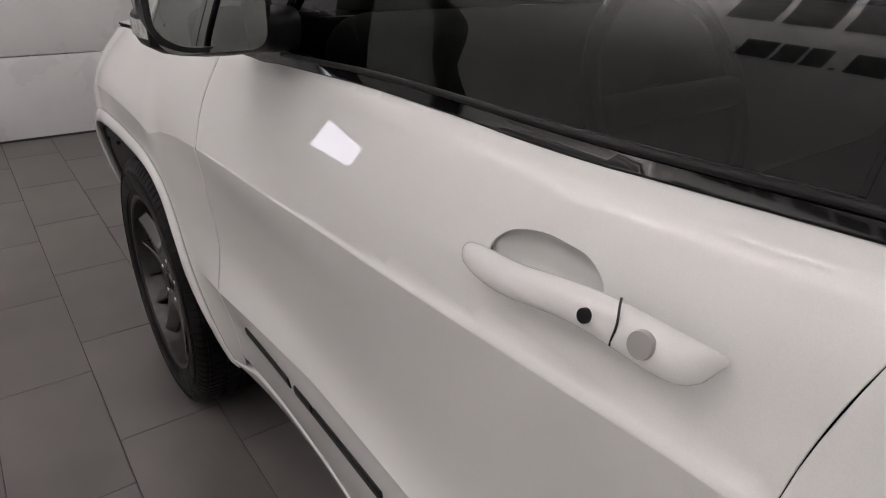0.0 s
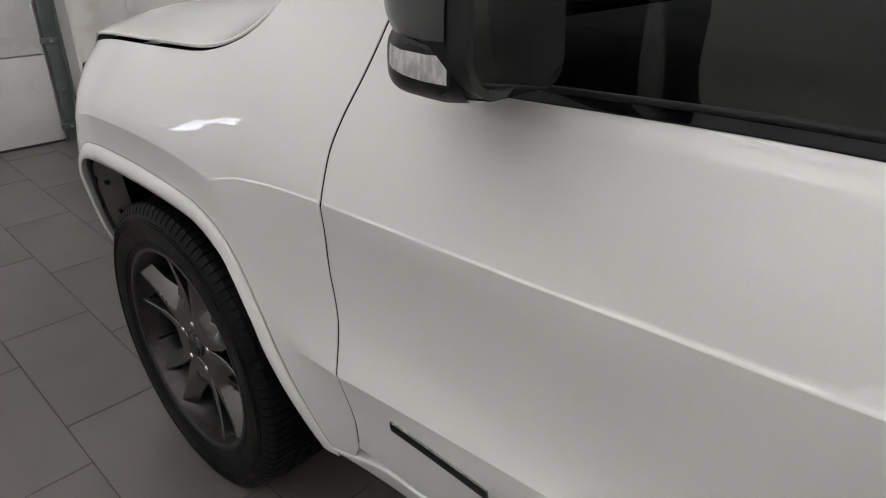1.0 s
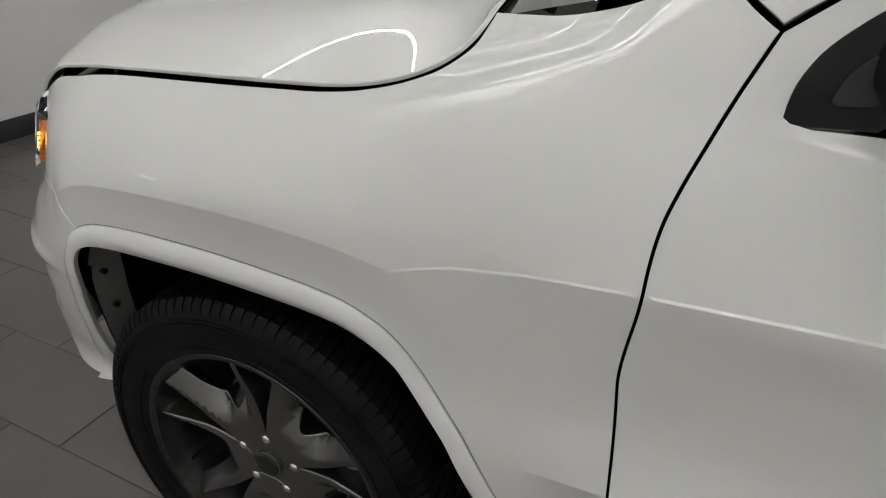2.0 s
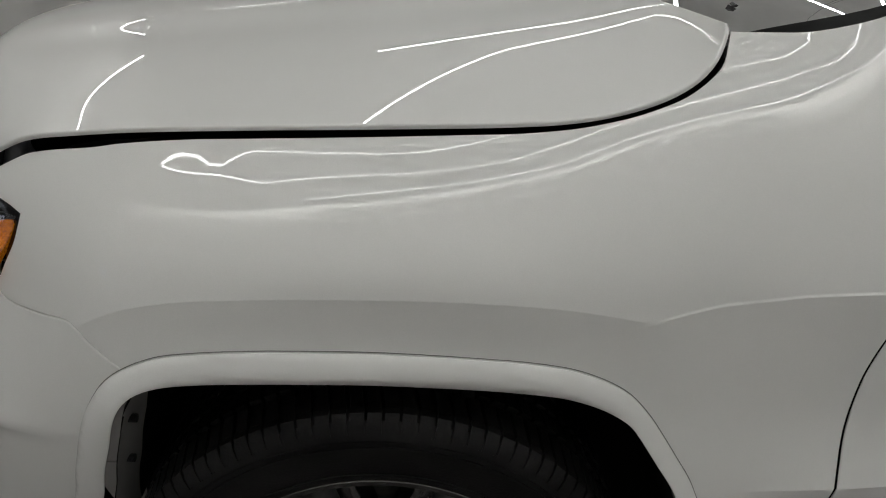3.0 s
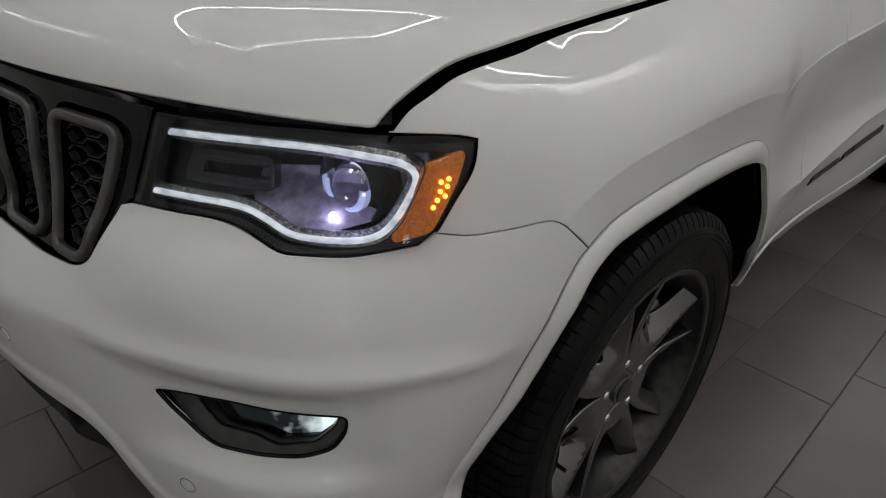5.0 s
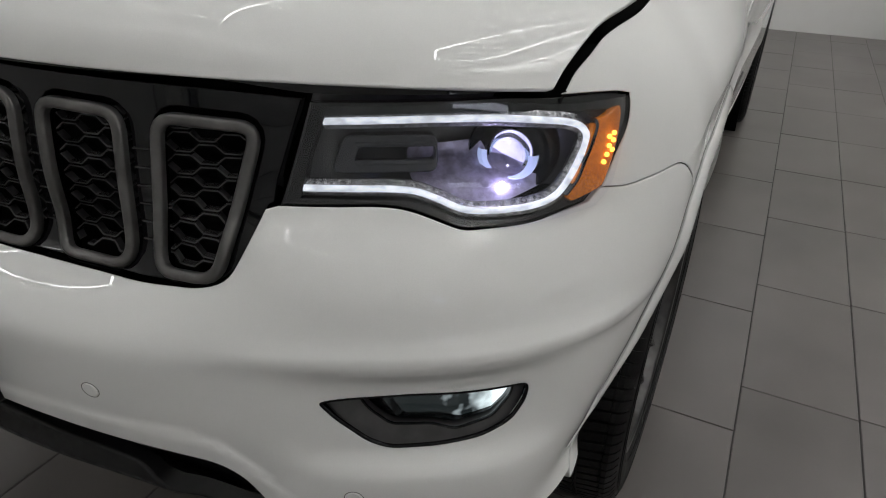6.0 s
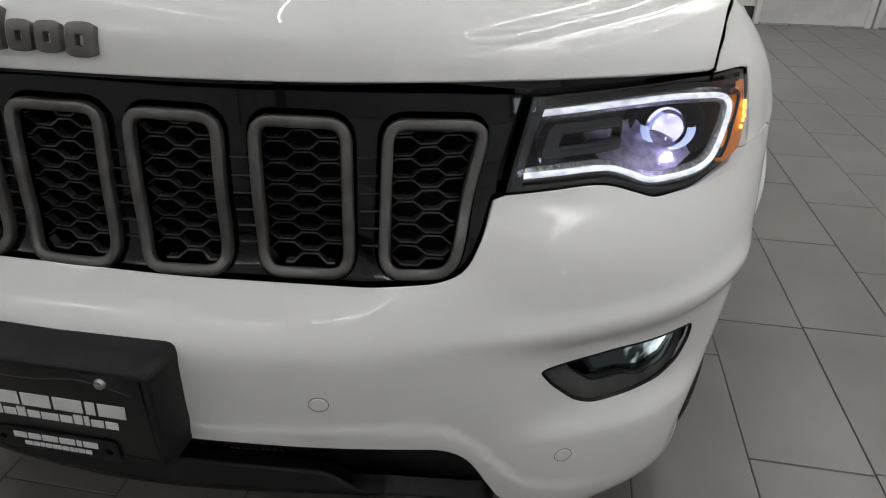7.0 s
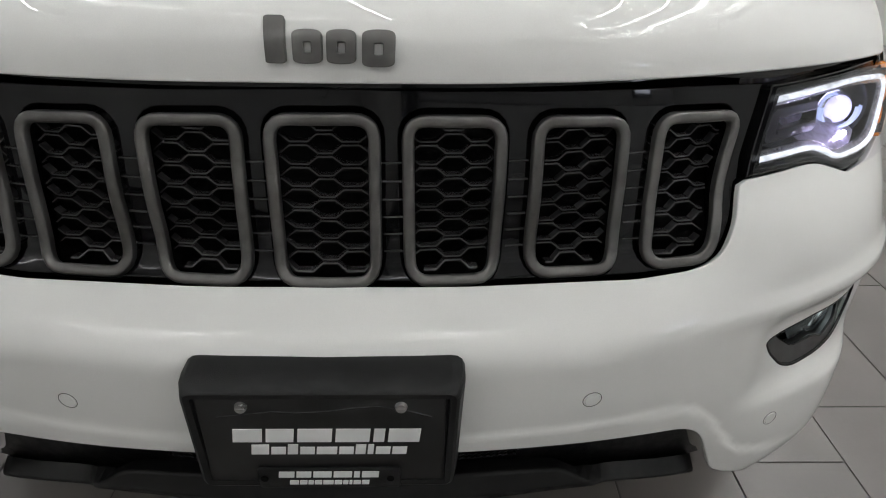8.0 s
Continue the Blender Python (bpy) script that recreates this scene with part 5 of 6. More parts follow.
def tread_mesh():
    """Blocks in five ribs, and the lugs of both shoulders."""
    bm = bmesh.new()
    count, tops = 104, ((-.108, -.066, .3845), (-.060, -.022, .3865), (-.017, .017, .387), (.022, .060, .3865), (.066, .108, .3845))
    for r, (y0, y1, rad) in enumerate(tops):
        for k in range(count):
            t0 = 2 * math.pi * (k + .09 + .5 * (r % 2)) / count
            t1 = 2 * math.pi * (k + .91 + .5 * (r % 2)) / count
            sk = .010 * (1 if r < 2 else -1 if r > 2 else 0)
            def at(t, y, q):
                return bm.verts.new((q * math.cos(t + (y - y0) * sk * 40), y, q * math.sin(t + (y - y0) * sk * 40)))
            low, top = .374, rad
            e = .0012
            lo = [at(t0, y0, low), at(t1, y0, low), at(t1, y1, low), at(t0, y1, low)]
            d0 = .004 if r in (0, 4) else 0
            hi = [at(t0 + .003, y0 + e, top - (d0 if r == 0 else 0)), at(t1 - .003, y0 + e, top - (d0 if r == 0 else 0)), at(t1 - .003, y1 - e, top - (d0 if r == 4 else 0)), at(t0 + .003, y1 - e, top - (d0 if r == 4 else 0))]
            bm.faces.new(hi)
            for i in range(4):
                bm.faces.new((lo[i], lo[(i + 1) % 4], hi[(i + 1) % 4], hi[i]))
    # shoulder lugs running down the outer sidewall
    for sgn in (-1, 1):
        for k in range(count):
            t0, t1 = 2 * math.pi * (k + .09) / count, 2 * math.pi * (k + .91) / count
            pts = [(.381, .1085), (.3795, .118), (.370, .1275), (.358, .1335)]
            a = [bm.verts.new((q * math.cos(t0), sgn * y, q * math.sin(t0))) for q, y in pts]
            b = [bm.verts.new((q * math.cos(t1), sgn * y, q * math.sin(t1))) for q, y in pts]
            for i in range(3):
                bm.faces.new((a[i], b[i], b[i + 1], a[i + 1]))
            for side in (a, b):
                ins = [bm.verts.new((v.co.x * .975, v.co.y - sgn * .004, v.co.z * .975)) for v in side]
                for i in range(3):
                    bm.faces.new((side[i], side[i + 1], ins[i + 1], ins[i]))
    return finish_rubber(bm, "tread")


def rim_mesh():
    return from_bm("rim_barrel", lathe([(.2715, -.124), (.273, -.127), (.2705, -.1295), (.262, -.128), (.258, -.124), (.2565, -.115), (.252, -.10), (.243, -.06), (.238, .0), (.238, .09), (.262, .118), (.272, .124)], (0, 0, 0), 96), BARREL_METAL)


def arm_chart(u, v):
    """Face of a forked arm that points along x: the prongs fall off towards the notch, and dish in towards the hub."""
    r = np.hypot(u, v)
    edge = np.degrees(np.abs(np.arctan2(v, np.maximum(u, 1e-6))))
    fall = .026 * smooth(.09, .165, r) * np.clip((25.0 - edge) / 9, 0, 1.3) ** 1.2
    y = -.096 - .018 * np.clip((r - .05) / .21, 0, 1.1) + .006 * np.sin(np.clip((r - .05) / .21, 0, 1) * math.pi) + fall
    return np.stack(np.broadcast_arrays(u, y, v), -1)


def arm_mesh():
    """One of five arms: a stem that forks into two prongs scooped towards a deep notch."""
    def at(*q):
        return tuple((r * math.cos(radians(d)), r * math.sin(radians(d))) for d, r in q)
    slit = at((37, .066), (33.5, .078), (31.2, .11), (29.4, .15), (27.2, .180), (25.8, .212), (24.8, .242), (24.0, .266))
    tip = at((24.0, .266), (20.5, .268), (17.2, .266))
    half_notch = ((17.2, .266), (17.0, .238), (16.4, .206), (14.8, .178), (11.5, .150), (6.5, .130), (0, .122))
    notch = at(*half_notch, *[(-d, r) for d, r in reversed(half_notch[:-1])])
    low = lambda p: tuple((x, -y) for x, y in reversed(p))
    hub = at((-37, .066), (-24, .046), (0, .042), (24, .046), (37, .066))
    outline = path(slit, tip, notch, low(tip), low(slit), hub, step=.006)
    return panel("arm", arm_chart, outline, RIM_METAL, step=.008, rim=.052, lip=.0052)


TYRE, TREAD, BARREL = tyre_mesh(), tread_mesh(), rim_mesh()
ARM = arm_mesh()
HUB = from_bm("hub", lathe([(.0001, -.100), (.027, -.100), (.030, -.098), (.031, -.093), (.036, -.092), (.042, -.094), (.060, -.093), (.075, -.086), (.082, -.074), (.080, -.05)], (0, 0, 0), 48), RIM_METAL)
CAP = from_bm("centre_cap", lathe([(.0001, -.1035), (.024, -.1032), (.0265, -.101), (.027, -.098)], (0, 0, 0), 36), LAMP_BLACK)
DISC = from_bm("brake_disc", lathe([(.06, -.01), (.17, -.01), (.172, -.006), (.172, .012), (.17, .016), (.06, .016)], (0, 0, 0), 64), BRAKE)
CALIPER = from_bm("brake_caliper", box_bm((.07, .09, .17), (.150, -.015, .03), .018, 3), CALIPER_GREY)
lug = bmesh.new()
bmesh.ops.create_cone(lug, cap_ends=True, segments=6, radius1=.0115, radius2=.0105, depth=.02, matrix=Matrix.Rotation(radians(90), 4, "X"))
dome = bmesh.new()
bmesh.ops.create_uvsphere(dome, u_segments=12, v_segments=8, radius=.0095, matrix=Matrix.Translation((0, -.009, 0)) @ Matrix.Diagonal((1, .5, 1, 1)))
LUG = from_bm("lug_nut", joined([lug, dome]), CHROME)
LUG_HOLE = from_bm("lug_pocket", lathe([(.0155, -.0005), (.0175, -.0012), (.0175, .02)], (0, 0, 0), 20), RIM_DARK)
VALVE = from_bm("valve_stem", tube_bm((0, -.012, 0), (0, .03, 0), .0042), RUBBER)
ARMS = [radians(197 + 72 * k) for k in range(5)]


def spin(a):
    """A turn about the axle that takes x towards z."""
    return Matrix.Rotation(-a, 4, "Y")


def wheel_at(x, y, z, right=False, turn=0.0):
    w = part("wheel", None, car, "dark grey five-arm alloy wheel with black tyre")
    w.matrix_basis = Matrix.Translation((x, y, z)) @ Matrix.Rotation(turn + (math.pi if right else 0), 4, "Z")
    part("tyre", TYRE, w, "black ribbed tyre")
    blocks = part("tread", TREAD, w, "black ribbed tread with cross cuts")
    blocks["kind"] = "stuff"
    part("rim_barrel", BARREL, w)
    for a in ARMS:
        part("arm", ARM, w, "", spin(a))
    part("hub", HUB, w)
    part("centre_cap", CAP, w)
    part("brake_disc", DISC, w)
    part("brake_caliper", CALIPER, w)
    for k in range(5):
        a = ARMS[k] + radians(36)
        p = Vector((.0635 * math.cos(a), -.086, .0635 * math.sin(a)))
        part("lug_nut", LUG, w, "", Matrix.Translation(p))
        part("lug_pocket", LUG_HOLE, w, "", Matrix.Translation(p + Vector((0, -.001, 0))))
    a = radians(199)
    part("valve_stem", VALVE, w, "", Matrix.Translation((.205 * math.cos(a), -.10, .205 * math.sin(a))))
    return w


wheel_at(0.0, -.790, HUB_Z)
wheel_at(0.0, .790, HUB_Z, True)
wheel_at(2.915, -.790, HUB_Z)
wheel_at(2.915, .790, HUB_Z, True)
for sg in (-1, 1):
    part("rear_arch_liner", from_bm("rear_arch_liner", lathe([(.44, -.0), (.46, .0), (.46, .32), (.44, .32)], (2.915, -.90 if sg < 0 else .58, HUB_Z), 40), SHADE_BLACK), car)


def pod_mesh(name, x0, x1, y0, y1, z0, z1, mat):
    """A mirror housing: its nose rounded, its lower half rising towards the front, its back flat with a rim."""
    n, m, P = 26, 48, []
    for i in range(n):
        u = i / (n - 1)
        x = x0 + (x1 - x0) * u
        g = (1 - (1 - u) ** 2.6) ** .5
        low = (1 - (1 - u) ** 1.9) ** .72
        for j in range(m):
            t = 2 * math.pi * j / m
            e, q = (.38, .42) if math.sin(t) > 0 else (.56, .60)
            cy, cz = math.copysign(abs(math.cos(t)) ** q, math.cos(t)), math.copysign(abs(math.sin(t)) ** e, math.sin(t))
            mid = 1.272
            zz = mid + ((z1 - mid) * cz * g if cz > 0 else (mid - z0) * cz * low) + .012 * (1 - u)
            yy = (y0 + y1) / 2 + (y1 - y0) / 2 * cy * (g if cz > 0 else g * (1 - .16 * abs(cz) ** 3))
            # the outer side leans back towards the rear
            xx = x + .035 * (yy - (y0 + y1) / 2) / (y1 - y0)
            P.append((xx, yy, zz))
    bm = bmesh.new()
    vs = [bm.verts.new(p) for p in P]
    for i in range(n - 1):
        for j in range(m):
            bm.faces.new((vs[i * m + j], vs[(i + 1) * m + j], vs[(i + 1) * m + (j + 1) % m], vs[i * m + (j + 1) % m]))
    bm.faces.new(vs[:m])
    last = vs[-m:]
    c = Vector((sum((v.co.x for v in last)) / m, sum((v.co.y for v in last)) / m, sum((v.co.z for v in last)) / m))
    ring = [bm.verts.new(c + (v.co - c) * .93 + Vector((.002, 0, 0))) for v in last]
    deep = [bm.verts.new(c + (v.co - c) * .90 - Vector((.032, 0, 0))) for v in last]
    for j in range(m):
        k = (j + 1) % m
        bm.faces.new((last[j], last[k], ring[k], ring[j]))
        bm.faces.new((ring[j], ring[k], deep[k], deep[j]))
    bm.faces.new(deep)
    return from_bm(name, bm, mat)


MIRROR_CAP = varied(material("grey_mirror_cap", rough=.3, coat=.6), (.022, .022, .0225), (.03, .03, .0305), 20)
pod = pod_mesh("housing", .858, 1.000, -.897, -1.069, 1.206, 1.405, BLACK_PLASTIC)
cap_bm = bmesh.new()
cap_bm.from_mesh(pod)
bmesh.ops.bisect_plane(cap_bm, geom=list(cap_bm.verts) + list(cap_bm.edges) + list(cap_bm.faces), plane_co=(.93, 0, 1.256), plane_no=(-.06, 0, 1), clear_inner=True)
bmesh.ops.bisect_plane(cap_bm, geom=list(cap_bm.verts) + list(cap_bm.edges) + list(cap_bm.faces), plane_co=(.994, 0, 0), plane_no=(1, 0, 0), clear_outer=True)
c = Vector((.93, -.975, 1.30))
for v in cap_bm.verts:
    v.co = c + (v.co - c) * 1.022
cap_me = from_bm("cap", cap_bm, MIRROR_CAP)


def skirt_mesh():
    """The mirror's foot and lower skirt in one: a rounded arm that runs out from the door and on under the housing."""
    bm, rings = bmesh.new(), []
    for y, x0, x1, z0, z1 in ((-.832, .768, .936, 1.180, 1.250), (-.852, .770, .946, 1.182, 1.249), (-.880, .778, .966, 1.184, 1.250), (-.915, .792, .980, 1.188, 1.254), (-.950, .828, .988, 1.190, 1.257), (-.985, .852, .992, 1.192, 1.259),
                              (-1.018, .876, .996, 1.197, 1.260), (-1.042, .900, .998, 1.203, 1.260), (-1.060, .926, .994, 1.213, 1.258), (-1.068, .945, .975, 1.226, 1.252)):
        rings.append([bm.verts.new(((x0 + x1) / 2 + (x1 - x0) / 2 * math.copysign(abs(math.cos(t)) ** .5, math.cos(t)), y, (z0 + z1) / 2 + (z1 - z0) / 2 * math.copysign(abs(math.sin(t)) ** .6, math.sin(t)))) for t in (2 * math.pi * i / 40 for i in range(40))])
    for a, b in zip(rings, rings[1:]):
        for i in range(40):
            bm.faces.new((a[i], a[(i + 1) % 40], b[(i + 1) % 40], b[i]))
    bm.faces.new(rings[0])
    bm.faces.new(rings[-1])
    return from_bm("skirt", bm, BLACK_PLASTIC)


SKIRT = skirt_mesh()
ind_bm = bmesh.new()
ind_bm.from_mesh(SKIRT)
for co, no, inner in (((.93, 0, 1.228), (.06, 0, 1), True), ((.93, 0, 1.247), (0, 0, 1), False), ((.991, 0, 0), (1, 0, 0), False), ((0, -.985, 0), (0, 1, 0), False), ((.915, 0, 0), (1, 0, 0), True)):
    bmesh.ops.bisect_plane(ind_bm, geom=list(ind_bm.verts) + list(ind_bm.edges) + list(ind_bm.faces), plane_co=co, plane_no=no, clear_inner=inner, clear_outer=not inner)
islands, left = [], set(ind_bm.verts)
while left:
    todo, island = [left.pop()], []
    while todo:
        v = todo.pop()
        island.append(v)
        for e in v.link_edges:
            w = e.other_vert(v)
            if w in left:
                left.discard(w)
                todo.append(w)
    islands.append(island)
islands.sort(key=len)
bmesh.ops.delete(ind_bm, geom=[v for island in islands[:-1] for v in island], context="VERTS")
for v in ind_bm.verts:
    v.co = c + (v.co - c) * 1.008
ind_me = from_bm("indicator", ind_bm, varied(material("clear_indicator", rough=.12, coat=1), (.42, .42, .42), (.60, .60, .59), 150, 3, .4, .6, bump=.6, bump_scale=240, stretch=(1.4, 1, .5)))
mirror_pane = rounded(((-1.055, 1.205), (-1.055, 1.394), (-.912, 1.394), (-.912, 1.205)), .03, 6, .02)
pane_me = mesh_of("mirror_pane", [(.994 + .035 * (y + .975) - .10 * (z - 1.30), y, z) for y, z in mirror_pane] + [(.994, -.975, 1.30)], [(i, (i + 1) % len(mirror_pane), len(mirror_pane)) for i in range(len(mirror_pane))], MIRROR, smooth_all=False)


for k in (0, 1):
    flip_side = (lambda me: me) if k == 0 else mirrored
    mir = part("door_mirror", flip_side(pod), car, "black door mirror with grey cap and clear indicator")
    part("cap", flip_side(cap_me), mir, "grey painted cap")
    part("indicator", flip_side(ind_me), mir, "clear ribbed indicator strip")
    part("mirror_pane", flip_side(pane_me), mir, "mirror glass")
    part("skirt", flip_side(SKIRT), mir, "black lower skirt and foot")


# windscreen, roof and tailgate, with a dark cabin inside
def patch(name, rows, mat, nu=24, nv=24, rim=False):
    """A smooth sheet through rows of 3D points, left to right."""
    rows = np.array(rows, float)
    u, v = np.linspace(0, 1, nu), np.linspace(0, 1, nv)
    ku, kv = np.linspace(0, 1, rows.shape[0]), np.linspace(0, 1, rows.shape[1])
    mid = np.stack([np.stack([spline(kv, rows[i, :, c], v) for c in range(3)], -1) for i in range(len(rows))])
    P = np.stack([np.stack([spline(ku, mid[:, j, c], u) for c in range(3)], -1) for j in range(nv)], 1).reshape(-1, 3)
    faces = [(i * nv + j, i * nv + j + 1, (i + 1) * nv + j + 1, (i + 1) * nv + j) for i in range(nu - 1) for j in range(nv - 1)]
    me = mesh_of(name, P, faces, mat)
    return me


SCREEN_EDGE = ((1.83, 1.215, .30, 1.25), (2.06, 1.285, .46, 1.36), (2.4, 1.475, .73, 1.53), (2.75, 1.62, 1.02, 1.685))
screen_rows = []
for s_e, z_e, x_m, z_m in SCREEN_EDGE:
    e = body(np.array(s_e), np.array(z_e), -.008)
    half_row = [e, np.array([x_m + (e[0] - x_m) * .30, e[1] * .52, z_m + (e[2] - z_m) * .24])]
    screen_rows.append([*half_row, np.array([x_m, 0, z_m]), *[p * (1, -1, 1) for p in half_row[::-1]]])
screen = patch("windscreen", screen_rows, GLASS_SCREEN)
part("windscreen", screen, car, "tinted windscreen").visible_shadow = False
roof = patch("roof", [[(1.14, -.64, 1.615), (1.03, -.35, 1.672), (1.0, 0, 1.688), (1.03, .35, 1.672), (1.14, .64, 1.615)], [(1.7, -.655, 1.64), (1.7, -.4, 1.72), (1.7, 0, 1.742), (1.7, .4, 1.72), (1.7, .655, 1.64)], [(2.7, -.65, 1.64), (2.7, -.4, 1.72), (2.7, 0, 1.742), (2.7, .4, 1.72), (2.7, .65, 1.64)], [(3.5, -.6, 1.62), (3.55, -.4, 1.67), (3.6, 0, 1.69), (3.55, .4, 1.67), (3.5, .6, 1.62)]], PAINT)
part("roof", roof, car, "white roof")
tail = patch("tailgate", [[(3.5, -.6, 1.62), (3.58, -.3, 1.68), (3.6, 0, 1.69), (3.58, .3, 1.68), (3.5, .6, 1.62)], [(3.72, -.66, 1.2), (3.85, -.35, 1.22), (3.88, 0, 1.23), (3.85, .35, 1.22), (3.72, .66, 1.2)], [(3.74, -.72, .8), (3.9, -.4, .8), (3.95, 0, .8), (3.9, .4, .8), (3.74, .72, .8)], [(3.74, -.72, .42), (3.86, -.4, .40), (3.9, 0, .40), (3.86, .4, .40), (3.74, .72, .42)]], PAINT)
part("tailgate", tail, car, "white tailgate")
pillar_out = path(((2.06, 1.29), (2.10, 1.316), (2.3, 1.43), (2.55, 1.552), (2.75, 1.628)), ((2.75, 1.628), (2.70, 1.588)), ((2.70, 1.588), (2.50, 1.484), (2.26, 1.339), (2.165, 1.269), (2.128, 1.240)), ((2.128, 1.240), (2.095, 1.262), (2.06, 1.29)), step=.01)
both("windscreen_pillar", panel("windscreen_pillar", body, shifted(pillar_out, .0036), PAINT, step=.015), car)
both("pillar_lining", panel("pillar_lining", lambda s, z: body(s, z, -.03), shifted(pillar_out, -.02), SHADE_BLACK, step=.03, rim=0), car)
part("cowl", patch("cowl", [[(.37, -.80, 1.205), (.30, -.4, 1.235), (.27, 0, 1.245), (.30, .4, 1.235), (.37, .80, 1.205)], [(.48, -.77, 1.19), (.42, -.4, 1.215), (.40, 0, 1.225), (.42, .4, 1.215), (.48, .77, 1.19)]], BLACK_PLASTIC, 6, 24), car, "black plastic cowl")
for a, b in (((.42, -.70, 1.235), (.47, -.05, 1.295)), ((.40, -.05, 1.265), (.47, .62, 1.285))):
    part("wiper", from_bm("wiper", joined([tube_bm(a, b, .006), tube_bm((a[0] - .01, a[1], a[2] - .02), a, .012)]), BLACK_PLASTIC), car, "black wiper blade")
part("cabin_floor", from_bm("cabin_floor", box_bm((3.3, 1.6, .06), (2.1, 0, .55), .02), INTERIOR), car)
part("dashboard", from_bm("dashboard", box_bm((.5, 1.45, .34), (.98, 0, 1.05), .08, 4), INTERIOR), car, "black dashboard")
wheel_ring = bmesh.new()
N1, N2 = 48, 8
vs = [[wheel_ring.verts.new(Vector((1.28, -.38, 1.13)) + (Matrix.Rotation(radians(-25), 3, "Y") @ Vector((.014 * math.sin(b), (.18 + .014 * math.cos(b)) * math.cos(a), (.18 + .014 * math.cos(b)) * math.sin(a))))) for b in (2 * math.pi * j / N2 for j in range(N2))] for a in (2 * math.pi * i / N1 for i in range(N1))]
for i in range(N1):
    for j in range(N2):
        wheel_ring.faces.new((vs[i][j], vs[(i + 1) % N1][j], vs[(i + 1) % N1][(j + 1) % N2], vs[i][(j + 1) % N2]))
part("steering_wheel", from_bm("steering_wheel", joined([wheel_ring, box_bm((.05, .34, .05), (1.28, -.38, 1.13), .02, 3), tube_bm((1.27, -.38, 1.13), (1.05, -.38, 1.03), .03)]), INTERIOR), car)
SEAT = material("grey_seat_leather", (.06, .058, .055), .5)
for x, wid in ((1.75, .5), (2.65, 1.2)):
    for y in ((-.38, .38) if wid < 1 else (0,)):
        seat = part("seat", from_bm("seat", box_bm((.52, wid, .16), (x, y, .78), .05, 4), SEAT), car, "dark leather seat")
        part("backrest", from_bm("backrest", box_bm((.16, wid, .62), (x + .30, y, 1.12), .06, 4, Matrix.Rotation(0, 4, "Y")), SEAT), seat)
        part("headrest", from_bm("headrest", box_bm((.10, min(wid, .3), .17), (x + .34, y, 1.50), .04, 4), SEAT), seat)

# ---- the room ----
X0, X1, Y0, Y1, H = -3.17, 6.0, -4.1, 7.6, 5.2
T_L, T_W, TX, TY = .588, .2865, -.401, -1.132


def slab(name, x0, x1, y0, y1, z0, z1, mat, label="", bevel=0.0):
    return tagged(new(name, from_bm(name, box_bm((x1 - x0, y1 - y0, z1 - z0), ((x0 + x1) / 2, (y0 + y1) / 2, (z0 + z1) / 2), bevel), mat)), label, kind="structure")


floor = slab("floor", X0 - .2, X1 + .2, Y0 - .2, Y1 + .2, -.2, -.003, GROUT, "dark grey porcelain tile floor with thin joints")
ceiling = slab("ceiling", X0 - .2, X1 + .2, Y0 - .2, Y1 + .2, H, H + .15, CEILING, "grey painted ceiling")
slab("wall_left", X0 - .2, X1 + .2, Y0 - .2, Y0, -.003, H, WALL_WHITE, "white wall with black lettering")
slab("wall_right", X0 - .2, X1 + .2, Y1, Y1 + .2, -.003, H, WALL_WHITE, "white painted wall")
slab("wall_back", X1, X1 + .2, Y0, Y1, -.003, H, WALL_WHITE, "white wall with doors")
slab("wall_front", X0 - .2, X0, Y0, Y1, -.003, H, WALL_WHITE, "white wall beside the sectional door")

# sectional door ahead of the car
gate = tagged(new("sectional_door"), "closed white sectional garage door of wide panels", "garage door")
for k in range(5):
    z0 = .012 + k * .53
    part("door_section", from_bm("door_section", box_bm((.045, 3.9, .524), (X0 + .03, -2.12, z0 + .262), .006), DOOR_WHITE), gate)
part("bottom_seal", from_bm("bottom_seal", box_bm((.05, 3.9, .014), (X0 + .03, -2.12, .006), .003), BASEBOARD), gate)
track = tagged(new("door_track", from_bm("door_track", joined([box_bm((.05, .075, 2.9), (X0 + .05, -.115, 1.45), .006), box_bm((.09, .012, 2.9), (X0 + .075, -.075, 1.45), .003), box_bm((.02, .11, .03), (X0 + .09, -.13, .62), .003), box_bm((.02, .11, .03), (X0 + .09, -.13, .10), .003)]), FRAME_GREEN)), "grey-green steel track of the sectional door", "door track")
bolts = [tagged(new("track_bolt", from_bm("track_bolt", tube_bm((X0 + .10, -.13, z), (X0 + .112, -.13, z), .009, 10), STEEL)), "small steel bolt on the door track", "bolt", group="bolts of the door track") for z in (.10, .34, .62)]
col = lathe([(.075, 0), (.078, .004), (.078, 3.3), (.075, 3.302)], (0, 0, 0), 40)
bmesh.ops.transform(col, matrix=Matrix.Translation((X0 + .27, .02, 0)) @ Matrix.Rotation(radians(90), 4, "X"), verts=col.verts)
tagged(new("round_column", from_bm("round_column", col, COLUMN_WHITE)), "white painted round steel column with scuffed foot", "column")
for y0, y1 in ((.11, 3.0), (3.004, 7.6)):
    slab("baseboard", X0, X0 + .015, y0, y1, 0, .12, BASEBOARD, "dark grey baseboard", .003)
slab("baseboard", X0 + .02, X1, Y1 - .015, Y1, 0, .12, BASEBOARD, "dark grey baseboard", .003)
wire = tube_bm((X0 + .012, .28, .95), (X0 + .012, .28, 2.2), .006)
